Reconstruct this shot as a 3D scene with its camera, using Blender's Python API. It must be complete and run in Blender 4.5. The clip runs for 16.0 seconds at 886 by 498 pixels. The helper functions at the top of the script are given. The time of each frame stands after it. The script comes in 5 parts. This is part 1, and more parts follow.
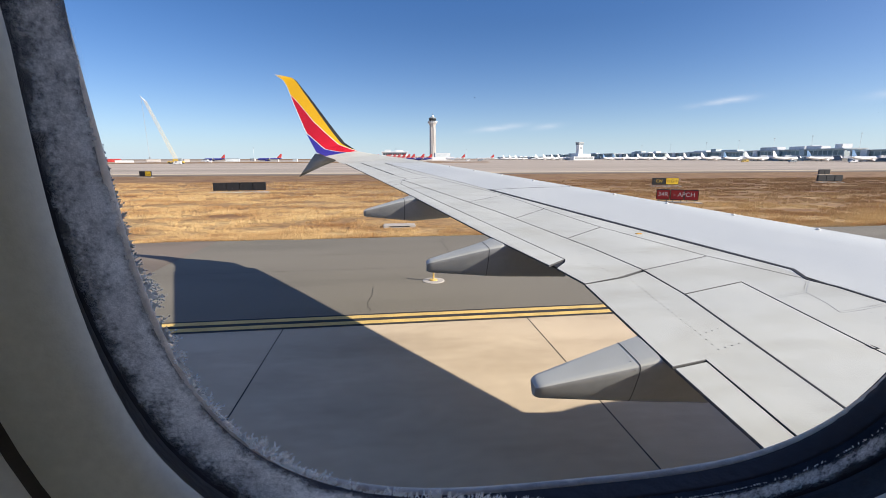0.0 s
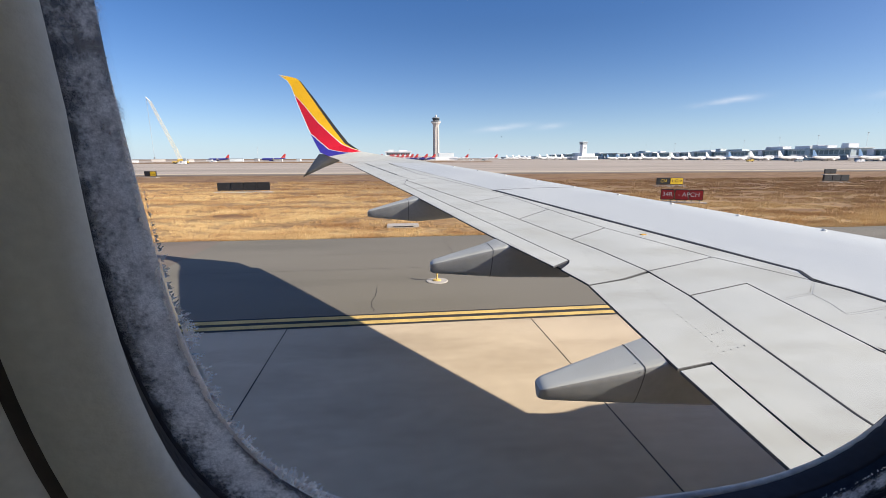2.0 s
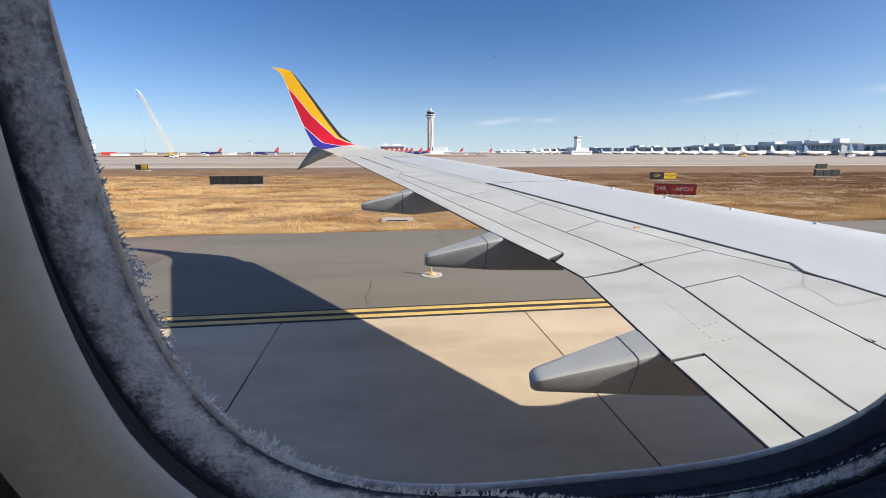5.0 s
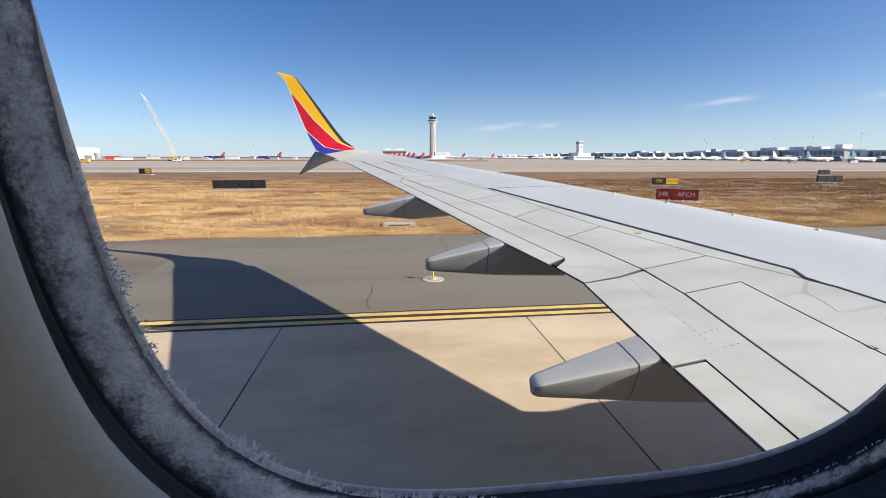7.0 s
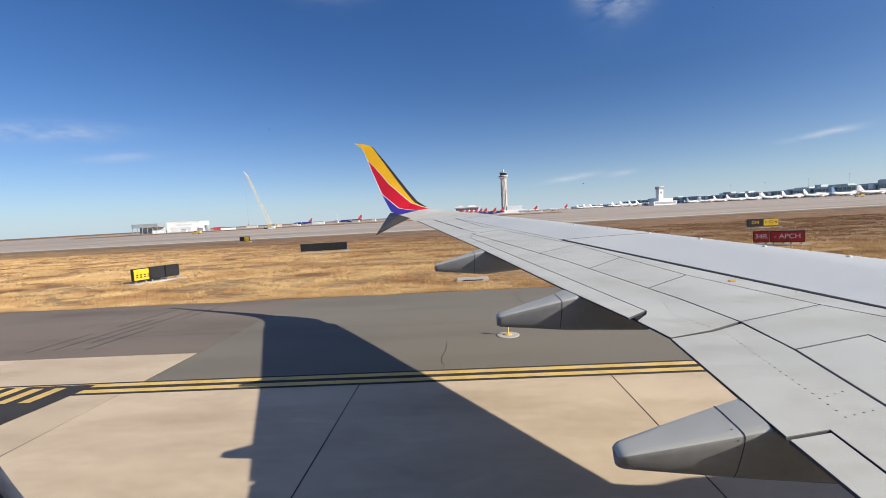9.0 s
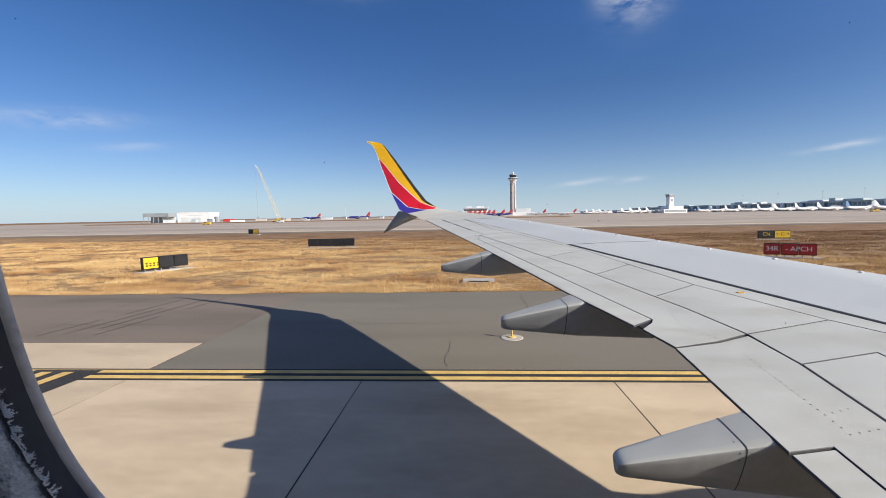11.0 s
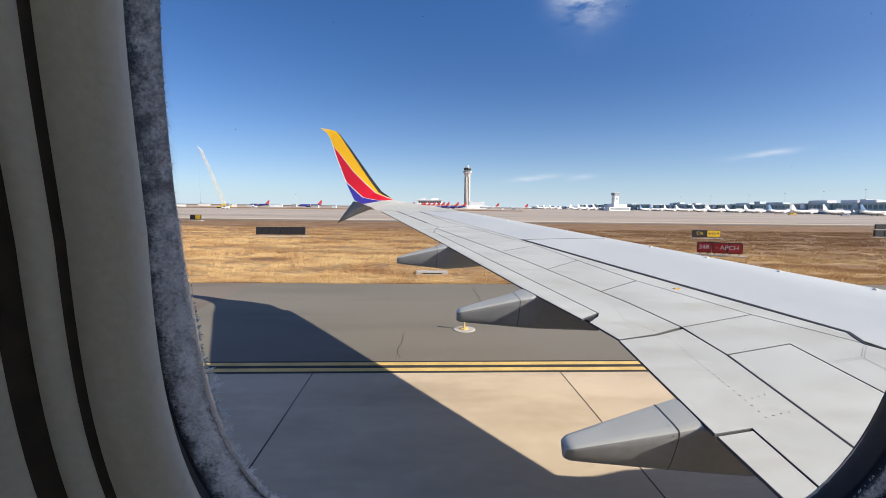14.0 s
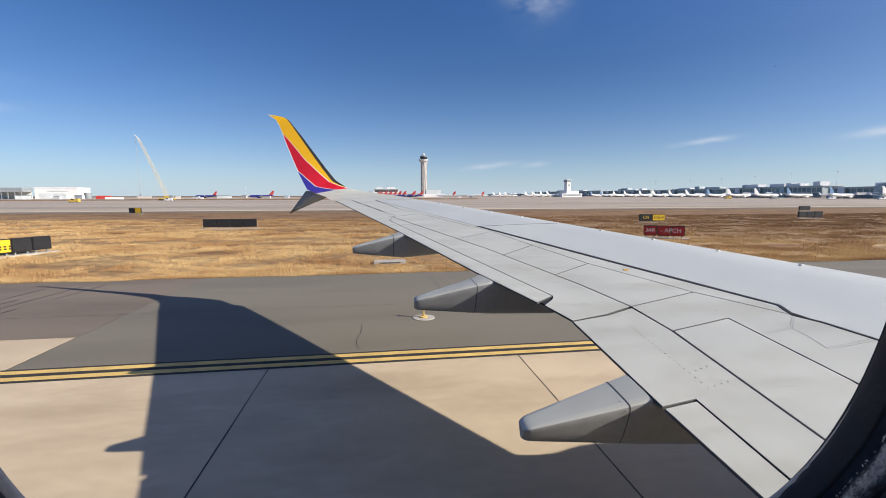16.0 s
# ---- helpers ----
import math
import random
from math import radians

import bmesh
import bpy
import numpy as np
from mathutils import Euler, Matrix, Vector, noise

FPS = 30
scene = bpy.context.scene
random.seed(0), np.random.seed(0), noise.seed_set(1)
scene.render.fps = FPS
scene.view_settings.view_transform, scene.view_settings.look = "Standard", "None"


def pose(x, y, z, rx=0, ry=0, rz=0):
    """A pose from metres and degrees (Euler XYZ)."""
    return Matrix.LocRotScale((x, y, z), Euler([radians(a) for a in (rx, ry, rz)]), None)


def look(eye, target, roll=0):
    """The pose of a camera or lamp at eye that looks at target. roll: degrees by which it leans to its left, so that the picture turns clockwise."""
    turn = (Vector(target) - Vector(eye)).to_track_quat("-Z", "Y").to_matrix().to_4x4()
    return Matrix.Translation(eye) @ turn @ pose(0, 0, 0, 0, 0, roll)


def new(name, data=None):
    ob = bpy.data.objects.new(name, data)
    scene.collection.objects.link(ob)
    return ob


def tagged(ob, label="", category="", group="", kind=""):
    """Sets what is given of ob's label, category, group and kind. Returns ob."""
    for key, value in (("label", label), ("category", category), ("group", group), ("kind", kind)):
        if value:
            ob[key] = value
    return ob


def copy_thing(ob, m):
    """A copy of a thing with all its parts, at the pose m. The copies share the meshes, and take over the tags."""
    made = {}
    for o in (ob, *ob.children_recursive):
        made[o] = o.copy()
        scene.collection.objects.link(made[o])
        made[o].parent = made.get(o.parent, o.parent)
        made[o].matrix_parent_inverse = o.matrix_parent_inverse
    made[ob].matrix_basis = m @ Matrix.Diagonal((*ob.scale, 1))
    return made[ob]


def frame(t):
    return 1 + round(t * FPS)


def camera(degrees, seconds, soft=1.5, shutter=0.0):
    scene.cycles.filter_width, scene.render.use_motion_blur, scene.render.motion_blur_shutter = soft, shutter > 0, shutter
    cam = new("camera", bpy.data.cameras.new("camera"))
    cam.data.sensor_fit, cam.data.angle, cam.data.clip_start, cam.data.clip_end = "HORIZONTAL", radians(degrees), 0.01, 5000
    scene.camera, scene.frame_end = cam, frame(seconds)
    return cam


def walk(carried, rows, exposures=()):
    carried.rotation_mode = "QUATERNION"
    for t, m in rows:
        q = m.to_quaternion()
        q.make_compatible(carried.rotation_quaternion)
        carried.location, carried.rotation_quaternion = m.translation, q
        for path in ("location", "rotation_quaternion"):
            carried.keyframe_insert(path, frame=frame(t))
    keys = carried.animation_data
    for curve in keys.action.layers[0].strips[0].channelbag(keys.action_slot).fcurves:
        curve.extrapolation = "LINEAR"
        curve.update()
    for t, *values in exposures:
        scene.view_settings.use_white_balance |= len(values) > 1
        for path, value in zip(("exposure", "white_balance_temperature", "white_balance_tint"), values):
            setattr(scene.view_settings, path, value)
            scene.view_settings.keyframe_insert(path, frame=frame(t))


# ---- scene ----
cam = camera(91.0, 16.0, soft=0.85)


# ---- camera ----
def eyed(x, y, z, yaw, pitch, roll):
    yw, p = radians(yaw), radians(pitch)
    way = Vector((-math.sin(yw) * math.cos(p), math.cos(yw) * math.cos(p), math.sin(p)))
    return look((x, y, z), Vector((x, y, z)) + way, roll)


PATH = [
    (0.0, -0.0020, -0.0025, 3.8750, -6.98, -11.55, -0.16),
    (0.5, 0.0000, -0.0092, 3.8760, -6.82, -11.32, -0.17),
    (1.0, -0.0020, -0.0018, 3.8710, -6.66, -11.39, -0.13),
    (1.5, -0.0060, 0.0005, 3.8730, -6.58, -11.37, -0.14),
    (2.0, -0.0087, -0.0017, 3.8857, -6.53, -11.57, -0.20),
    (2.5, -0.0033, -0.0048, 3.8773, -6.71, -11.64, -0.18),
    (3.0, -0.0050, -0.0050, 3.8810, -6.83, -12.02, -0.26),
    (3.5, -0.0070, -0.0017, 3.8785, -6.79, -12.20, -0.49),
    (4.0, 0.0010, 0.0015, 3.8670, -6.82, -12.63, -0.31),
    (4.5, 0.0045, 0.0070, 3.8610, -6.86, -12.64, -0.10),
    (5.0, -0.0055, 0.0080, 3.8680, -7.27, -12.32, -0.05),
    (7.5, 0.0075, 0.0040, 3.8715, -6.81, -11.26, 0.28),
    (8.0, 0.0410, 0.0160, 3.8790, -1.04, -7.44, -2.81),
    (8.5, 0.0653, 0.0260, 3.8699, 1.96, -4.30, -3.83),
    (11.0, 0.0600, 0.0110, 3.8775, 3.52, -4.25, -1.08),
    (11.5, 0.0553, 0.0122, 3.8855, 3.05, -4.23, -0.51),
    (12.0, 0.0417, 0.0123, 3.9005, 2.31, -4.36, -0.26),
    (12.5, 0.0300, -0.0175, 3.8935, 1.32, -4.33, 0.10),
    (13.0, 0.0290, -0.0398, 3.8857, 0.34, -4.63, 0.28),
    (13.5, 0.0300, -0.0350, 3.9000, -1.02, -5.15, 0.72),
    (14.0, 0.0107, -0.0387, 3.9035, -2.63, -5.37, 0.68),
    (14.5, 0.0145, -0.0065, 3.8910, -4.44, -6.04, 0.39),
    (15.0, 0.0407, 0.0090, 3.8660, -6.16, -6.18, -0.23),
    (15.5, 0.0338, 0.0065, 3.8790, -7.53, -6.58, -0.25),
    (16.0, 0.0370, 0.0070, 3.8840, -8.17, -6.83, -0.15),
]

EXPOSURES = [(0.0, 1.0), (5.0, 1.0), (7.4, 0.96), (8.5, 0.76), (11.0, 0.76), (12.0, 0.82), (13.0, 0.95), (14.0, 0.97), (15.0, 0.83), (16.0, 0.76)]
walk(cam, [(t, eyed(*row)) for t, *row in PATH], EXPOSURES)

# ---- world and sun ----
SUN_X, SUN_Y = 1.725, -0.785          # horizontal run of the sun's ray for one metre of height
sun_el = math.atan(1 / math.hypot(SUN_X, SUN_Y))
sun_az = math.atan2(SUN_X, SUN_Y)   # clockwise from +y
world = bpy.data.worlds.new("sky")
scene.world = world
world.use_nodes = True
wn, wl = world.node_tree.nodes, world.node_tree.links
sky = wn.new("ShaderNodeTexSky")
sky.sky_type, sky.sun_disc = "NISHITA", False
sky.sun_elevation, sky.sun_rotation = sun_el, sun_az
sky.altitude, sky.air_density, sky.dust_density, sky.ozone_density = 1600, 1.0, 0.7, 1.2
wn["Background"].inputs[1].default_value = 0.064


def vmath(op, a, b=None):
    n = wn.new("ShaderNodeVectorMath")
    n.operation = op
    for i, v in enumerate((a, b)):
        if v is None:
            continue
        if isinstance(v, (tuple, Vector)):
            n.inputs[i].default_value = tuple(v)
        else:
            wl.new(v, n.inputs[i])
    return n


def fmath(op, a, b=0.0):
    n = wn.new("ShaderNodeMath")
    n.operation = op
    for i, v in enumerate((a, b)):
        if isinstance(v, (int, float)):
            n.inputs[i].default_value = v
        else:
            wl.new(v, n.inputs[i])
    return n.outputs[0]


def build_sky():
    """Clear deep blue with a few small wisps of cirrus."""
    hs = wn.new("ShaderNodeHueSaturation")
    hs.inputs["Saturation"].default_value = 1.25
    wl.new(sky.outputs[0], hs.inputs["Color"])
    blue = wn.new("ShaderNodeMix")
    blue.data_type, blue.blend_type = "RGBA", "MULTIPLY"
    blue.inputs[0].default_value = 1
    blue.inputs[7].default_value = (0.77, 0.90, 1.17, 1)
    wl.new(hs.outputs[0], blue.inputs[6])
    way = wn.new("ShaderNodeTexCoord").outputs["Generated"]
    # pale haze low over the horizon
    split = wn.new("ShaderNodeSeparateXYZ")
    wl.new(way, split.inputs[0])
    low = fmath("MULTIPLY", fmath("EXPONENT", fmath("MULTIPLY", fmath("MAXIMUM", split.outputs["Z"], 0.0), -13.0)), 0.85)
    haze = wn.new("ShaderNodeMix")
    haze.data_type = "RGBA"
    haze.inputs[7].default_value = (6.15, 7.65, 9.1, 1)
    wl.new(low, haze.inputs[0])
    wl.new(blue.outputs[2], haze.inputs[6])
    wisp = wn.new("ShaderNodeTexNoise")
    wisp.inputs["Scale"].default_value, wisp.inputs["Detail"].default_value, wisp.inputs["Roughness"].default_value = 9, 8, 0.62
    stretched = vmath("MULTIPLY", way, (1.0, 1.0, 3.0))
    wl.new(stretched.outputs[0], wisp.inputs["Vector"])
    body = fmath("MULTIPLY", fmath("MAXIMUM", fmath("SUBTRACT", wisp.outputs["Fac"], 0.34), 0.0), 3.2)
    total = None
    # azimuth, elevation, half width, half height in degrees, strength
    for az, el, hw, hh, k in ((19.8, 26.8, 2.6, 3.4, 3.4), (26.0, 28.6, 3.2, 2.0, 3.0), (-14, 28.5, 4, 2.0, 0.8), (14.0, 3.9, 2.6, 0.32, 0.75), (20.0, 4.0, 1.8, 0.28, 0.5), (38.5, 6.0, 2.4, 0.32, 0.8), (-44, 10.2, 5.0, 0.8, 0.6), (54, 6.0, 3.0, 0.4, 0.7), (-38, 8.0, 3.0, 0.4, 0.3)):
        a, e = radians(az), radians(el)
        c = Vector((math.sin(a) * math.cos(e), math.cos(a) * math.cos(e), math.sin(e)))
        side = Vector((math.cos(a), -math.sin(a), 0.10)).normalized()
        up = side.cross(c).normalized()
        if up.z < 0:
            up = -up
        u = fmath("DIVIDE", vmath("DOT_PRODUCT", way, side).outputs["Value"], math.sin(radians(hw)))
        v0 = fmath("SUBTRACT", vmath("DOT_PRODUCT", way, up).outputs["Value"], c.dot(up))
        u0 = fmath("SUBTRACT", u, c.dot(side) / math.sin(radians(hw)))
        v = fmath("DIVIDE", v0, math.sin(radians(hh)))
        r2 = fmath("ADD", fmath("MULTIPLY", u0, u0), fmath("MULTIPLY", v, v))
        front = fmath("GREATER_THAN", vmath("DOT_PRODUCT", way, c).outputs["Value"], 0.5)
        m = fmath("MULTIPLY", fmath("MULTIPLY", fmath("EXPONENT", fmath("MULTIPLY", r2, -1.0)), k), front)
        total = m if total is None else fmath("ADD", total, m)
    fac = fmath("MINIMUM", fmath("MULTIPLY", total, body), 0.85)
    mix = wn.new("ShaderNodeMix")
    mix.data_type = "RGBA"
    mix.inputs[7].default_value = (8.6, 9.0, 9.8, 1)
    wl.new(fac, mix.inputs[0])
    # warm glow added round the unseen sun, as fill for the shade
    near = fmath("MAXIMUM", vmath("DOT_PRODUCT", way, Vector((SUN_X, SUN_Y, 1)).normalized()).outputs["Value"], 0.0)
    sun_glow = vmath("SCALE", (3.1, 2.3, 1.5))
    wl.new(fmath("POWER", near, 3.0), sun_glow.inputs["Scale"])
    # the high sky towards the sun's side is a little thinner in colour
    high = fmath("MINIMUM", fmath("MAXIMUM", fmath("SUBTRACT", split.outputs["Z"], 0.27), 0.0), 0.22)
    sunward = fmath("MINIMUM", fmath("MAXIMUM", fmath("ADD", fmath("MULTIPLY", split.outputs["X"], 1.6), 0.55), 0.0), 1.0)
    lifted = vmath("SCALE", haze.outputs[2])
    wl.new(fmath("ADD", fmath("MULTIPLY", fmath("MULTIPLY", high, sunward), 1.6), 1.0), lifted.inputs["Scale"])
    warm = vmath("ADD", lifted.outputs[0], sun_glow.outputs[0])
    wl.new(warm.outputs[0], mix.inputs[6])
    wl.new(mix.outputs[2], wn["Background"].inputs[0])


build_sky()
sun = new("sun", bpy.data.lights.new("sun", "SUN"))
sun.data.energy, sun.data.angle, sun.data.color = 4.6, radians(0.53), (1.0, 0.93, 0.83)
sun.matrix_world = look((SUN_X * 40, SUN_Y * 40, 40), (0, 0, 0))


# ---- materials ----
def material(name, colour, rough=0.6, metal=0.0, scale=4.0, vary=0.12, fine=60.0, bump=0.1, tint=None, coat=0.0, spread=0.0, stretch=(1, 1, 1), tint_at=0.5, stain=None, stain_size=5.0, stain_stretch=(0.2, 1, 1), stain_turn=0.0, field=None):
    """A paint, stone or metal with blotches and grain at two scales, in metres."""
    m = bpy.data.materials.new(name)
    m.use_nodes = True
    n, l = m.node_tree.nodes, m.node_tree.links
    b = n["Principled BSDF"]
    b.inputs["Metallic"].default_value = metal
    b.inputs["Coat Weight"].default_value = coat
    geo = n.new("ShaderNodeNewGeometry")
    mp = n.new("ShaderNodeMapping")
    mp.inputs["Scale"].default_value = stretch
    l.new(geo.outputs["Position"], mp.inputs["Vector"])
    big, small = n.new("ShaderNodeTexNoise"), n.new("ShaderNodeTexNoise")
    big.inputs["Scale"].default_value, big.inputs["Detail"].default_value = 1 / scale, 6
    small.inputs["Scale"].default_value, small.inputs["Detail"].default_value = fine, 4
    l.new(mp.outputs[0], big.inputs["Vector"])
    l.new(mp.outputs[0], small.inputs["Vector"])
    ramp = n.new("ShaderNodeValToRGB")
    c2 = tint or tuple(c * (1 - 2 * vary) for c in colour)
    ramp.color_ramp.elements[0].position, ramp.color_ramp.elements[1].position = max(0, tint_at - 0.16), min(1, tint_at + 0.16)
    ramp.color_ramp.elements[0].color, ramp.color_ramp.elements[1].color = (*c2, 1), (*colour, 1)
    l.new(big.outputs["Fac"], ramp.inputs[0])
    mix = n.new("ShaderNodeMix")
    mix.data_type, mix.blend_type = "RGBA", "MULTIPLY"
    gr = n.new("ShaderNodeMapRange")
    gr.inputs["From Min"].default_value, gr.inputs["From Max"].default_value = 0.3, 0.7
    gr.inputs["To Min"].default_value, gr.inputs["To Max"].default_value = 1 - vary * 1.5, 1 + vary * 0.5
    l.new(small.outputs["Fac"], gr.inputs["Value"])
    mix.inputs[0].default_value = 1
    l.new(ramp.outputs[0], mix.inputs[6])
    l.new(gr.outputs[0], mix.inputs[7])
    last = mix.outputs[2]
    if spread:
        oi = n.new("ShaderNodeObjectInfo")
        mr = n.new("ShaderNodeMapRange")
        mr.inputs["To Min"].default_value, mr.inputs["To Max"].default_value = 1 - spread, 1 + spread * 0.4
        l.new(oi.outputs["Random"], mr.inputs["Value"])
        mx = n.new("ShaderNodeMix")
        mx.data_type, mx.blend_type = "RGBA", "MULTIPLY"
        mx.inputs[0].default_value = 1
        l.new(last, mx.inputs[6])
        l.new(mr.outputs[0], mx.inputs[7])
        last = mx.outputs[2]
    if stain:
        # broad worn or soiled patches, soft at the rim and broken up by the grain
        turned = n.new("ShaderNodeMapping")
        turned.inputs["Scale"].default_value = stain_stretch
        turned.inputs["Rotation"].default_value = (0, 0, radians(stain_turn))
        l.new(geo.outputs["Position"], turned.inputs["Vector"])
        patch = n.new("ShaderNodeTexNoise")
        patch.inputs["Scale"].default_value, patch.inputs["Detail"].default_value, patch.inputs["Roughness"].default_value = 1 / stain_size, 9, 0.62
        l.new(turned.outputs[0], patch.inputs["Vector"])
        much = n.new("ShaderNodeMapRange")
        much.inputs["From Min"].default_value, much.inputs["From Max"].default_value = 0.46, 0.68
        l.new(patch.outputs["Fac"], much.inputs["Value"])
        ms = n.new("ShaderNodeMix")
        ms.data_type, ms.blend_type = "RGBA", "MULTIPLY"
        ms.inputs[7].default_value = (*stain, 1)
        l.new(much.outputs[0], ms.inputs[0])
        l.new(last, ms.inputs[6])
        last = ms.outputs[2]
    if field:
        # a darker tone takes over further out and towards +x, with a ragged rim
        wide = n.new("ShaderNodeTexNoise")
        wide.inputs["Scale"].default_value, wide.inputs["Detail"].default_value, wide.inputs["Roughness"].default_value = 0.09, 6, 0.6
        l.new(geo.outputs["Position"], wide.inputs["Vector"])
        out, sum_ = n.new("ShaderNodeVectorMath"), n.new("ShaderNodeMath")
        out.operation, out.inputs[1].default_value = "DOT_PRODUCT", (0.45, 1.0, 0.0)
        l.new(geo.outputs["Position"], out.inputs[0])
        sum_.operation, sum_.inputs[1].default_value = "MULTIPLY_ADD", 70.0
        l.new(wide.outputs["Fac"], sum_.inputs[0])
        l.new(out.outputs["Value"], sum_.inputs[2])
        far_share = n.new("ShaderNodeMapRange")
        far_share.inputs["From Min"].default_value, far_share.inputs["From Max"].default_value = 72.0, 112.0
        l.new(sum_.outputs[0], far_share.inputs["Value"])
        mf = n.new("ShaderNodeMix")
        mf.data_type, mf.blend_type = "RGBA", "MULTIPLY"
        mf.inputs[7].default_value = (*field, 1)
        l.new(far_share.outputs[0], mf.inputs[0])
        l.new(last, mf.inputs[6])
        last = mf.outputs[2]
    l.new(last, b.inputs["Base Color"])
    rr = n.new("ShaderNodeMapRange")
    rr.inputs["To Min"].default_value, rr.inputs["To Max"].default_value = max(0.02, rough - 0.1), min(1, rough + 0.1)
    l.new(big.outputs["Fac"], rr.inputs["Value"])
    l.new(rr.outputs[0], b.inputs["Roughness"])
    if bump:
        bp = n.new("ShaderNodeBump")
        bp.inputs["Strength"].default_value, bp.inputs["Distance"].default_value = bump, 0.02
        l.new(small.outputs["Fac"], bp.inputs["Height"])
        l.new(bp.outputs[0], b.inputs["Normal"])
    return m


M_CONC = material("pale_concrete", (0.69, 0.55, 0.375), 0.85, scale=1.6, vary=0.05, fine=7, bump=0, spread=0.07, stretch=(0.5, 1, 1), tint=(0.60, 0.474, 0.318), tint_at=0.42, stain=(0.78, 0.76, 0.74), stain_size=2.2, stain_stretch=(0.36, 1, 1), stain_turn=10)
M_CONC2 = material("far_concrete", (0.55, 0.46, 0.365), 0.9, scale=60.0, vary=0.12, fine=0.15, bump=0, stretch=(0.25, 1, 1), stain=(0.72, 0.70, 0.68), stain_size=26.0, stain_stretch=(0.12, 1, 1))
M_JOINT = material("joint_sealant", (0.05, 0.045, 0.04), 0.8, scale=0.5, vary=0.1)
M_ASPH = material("asphalt", (0.240, 0.213, 0.164), 0.9, scale=5.0, vary=0.12, fine=40, bump=0.12, tint=(0.205, 0.181, 0.138), stretch=(0.22, 1, 1), stain=(0.84, 0.84, 0.83), stain_size=3.0, stain_stretch=(0.3, 1, 1))
M_ASPHP = material("brown_asphalt", (0.262, 0.208, 0.158), 0.9, scale=5.0, vary=0.14, fine=40, bump=0.15, stretch=(0.3, 1, 1), stain=(0.80, 0.79, 0.78), stain_size=2.5)
M_GRASS = material("dry_grass_soil", (0.60, 0.40, 0.165), 1.0, scale=2.6, vary=0.34, fine=3.2, bump=0.8, tint=(0.38, 0.21, 0.08), stretch=(0.6, 1, 1), tint_at=0.47, stain=(0.52, 0.38, 0.30), stain_size=4.0, stain_stretch=(0.5, 1, 1), field=(0.62, 0.56, 0.58))
M_BLADE = material("dry_grass_blades", (0.82, 0.60, 0.29), 0.9, scale=2.6, vary=0.22, fine=5.0, bump=0, tint=(0.55, 0.33, 0.14), stretch=(0.6, 1, 1), tint_at=0.46, stain=(0.58, 0.42, 0.33), stain_size=4.0, stain_stretch=(0.5, 1, 1), field=(0.62, 0.56, 0.58))


def let_light_through(m, share):
    """Thin blades glow when the sun stands behind them."""
    n, l = m.node_tree.nodes, m.node_tree.links
    base = n["Principled BSDF"]
    t, mx = n.new("ShaderNodeBsdfTranslucent"), n.new("ShaderNodeMixShader")
    l.new(base.inputs["Base Color"].links[0].from_socket, t.inputs[0])
    mx.inputs[0].default_value = share
    l.new(base.outputs[0], mx.inputs[1])
    l.new(t.outputs[0], mx.inputs[2])
    l.new(mx.outputs[0], n["Material Output"].inputs["Surface"])


let_light_through(M_BLADE, 0.08)
M_YEL = material("yellow_line_paint", (0.95, 0.64, 0.20), 0.7, scale=0.6, vary=0.12, fine=30)
M_BLK = material("black_line_border", (0.05, 0.045, 0.04), 0.85, scale=0.8, vary=0.15, fine=30)
M_WING = material("wing_grey_paint", (0.575, 0.575, 0.515), 0.5, scale=0.9, vary=0.035, fine=7, bump=0, coat=0.0, stain=(0.85, 0.835, 0.80), stain_size=0.55, stain_stretch=(0.5, 1.5, 1), stain_turn=20, spread=0.04)
M_WING2 = material("leading_edge_pale_metal", (0.58, 0.59, 0.555), 0.42, metal=0.0, scale=1.6, vary=0.03, fine=5, bump=0)
# darker than the wing paint, to carry the shade on the fairing sides
M_FAIR = material("fairing_shade_grey", (0.33, 0.335, 0.33), 0.42, scale=0.5, vary=0.08, fine=25, bump=0.02)
M_DARKG = material("dark_grey_paint", (0.13, 0.13, 0.135), 0.5, scale=0.7, vary=0.1, fine=20)
# dark colour for panel side walls, stands in for shade in the gaps
M_EDGE = material("panel_gap_shade", (0.09, 0.09, 0.09), 0.6, scale=0.3, vary=0.15)
M_SEAL = material("black_gap_seal", (0.025, 0.025, 0.028), 0.7, scale=0.3, vary=0.1)
M_WY = material("winglet_golden_yellow", (0.86, 0.47, 0.012), 0.3, scale=1.0, vary=0.04, bump=0, coat=0.3)
M_WR = material("winglet_red", (0.72, 0.018, 0.035), 0.3, scale=1.0, vary=0.05, bump=0, coat=0.3)
M_WB = material("winglet_indigo", (0.06, 0.05, 0.36), 0.3, scale=1.0, vary=0.05, bump=0, coat=0.3)
M_LEAD = material("winglet_leading_edge_black", (0.035, 0.034, 0.032), 0.5, scale=1.0, vary=0.1, bump=0)
M_WHITE = material("white_paint", (0.86, 0.85, 0.83), 0.4, scale=2.0, vary=0.05, bump=0)
M_PANEL = material("cabin_sidewall_plastic", (0.63, 0.62, 0.555), 0.6, scale=0.2, vary=0.05, fine=400, bump=0.05)
M_RUBBER = material("black_rubber_seal", (0.030, 0.033, 0.046), 0.55, scale=0.05, vary=0.2, fine=150, bump=0.1)
M_RUBBER.node_tree.nodes["Principled BSDF"].inputs["Specular IOR Level"].default_value = 0.2
M_GROOVE = material("groove_shade_brown", (0.050, 0.038, 0.029), 0.7, scale=0.05, vary=0.2, fine=150, bump=0.1)
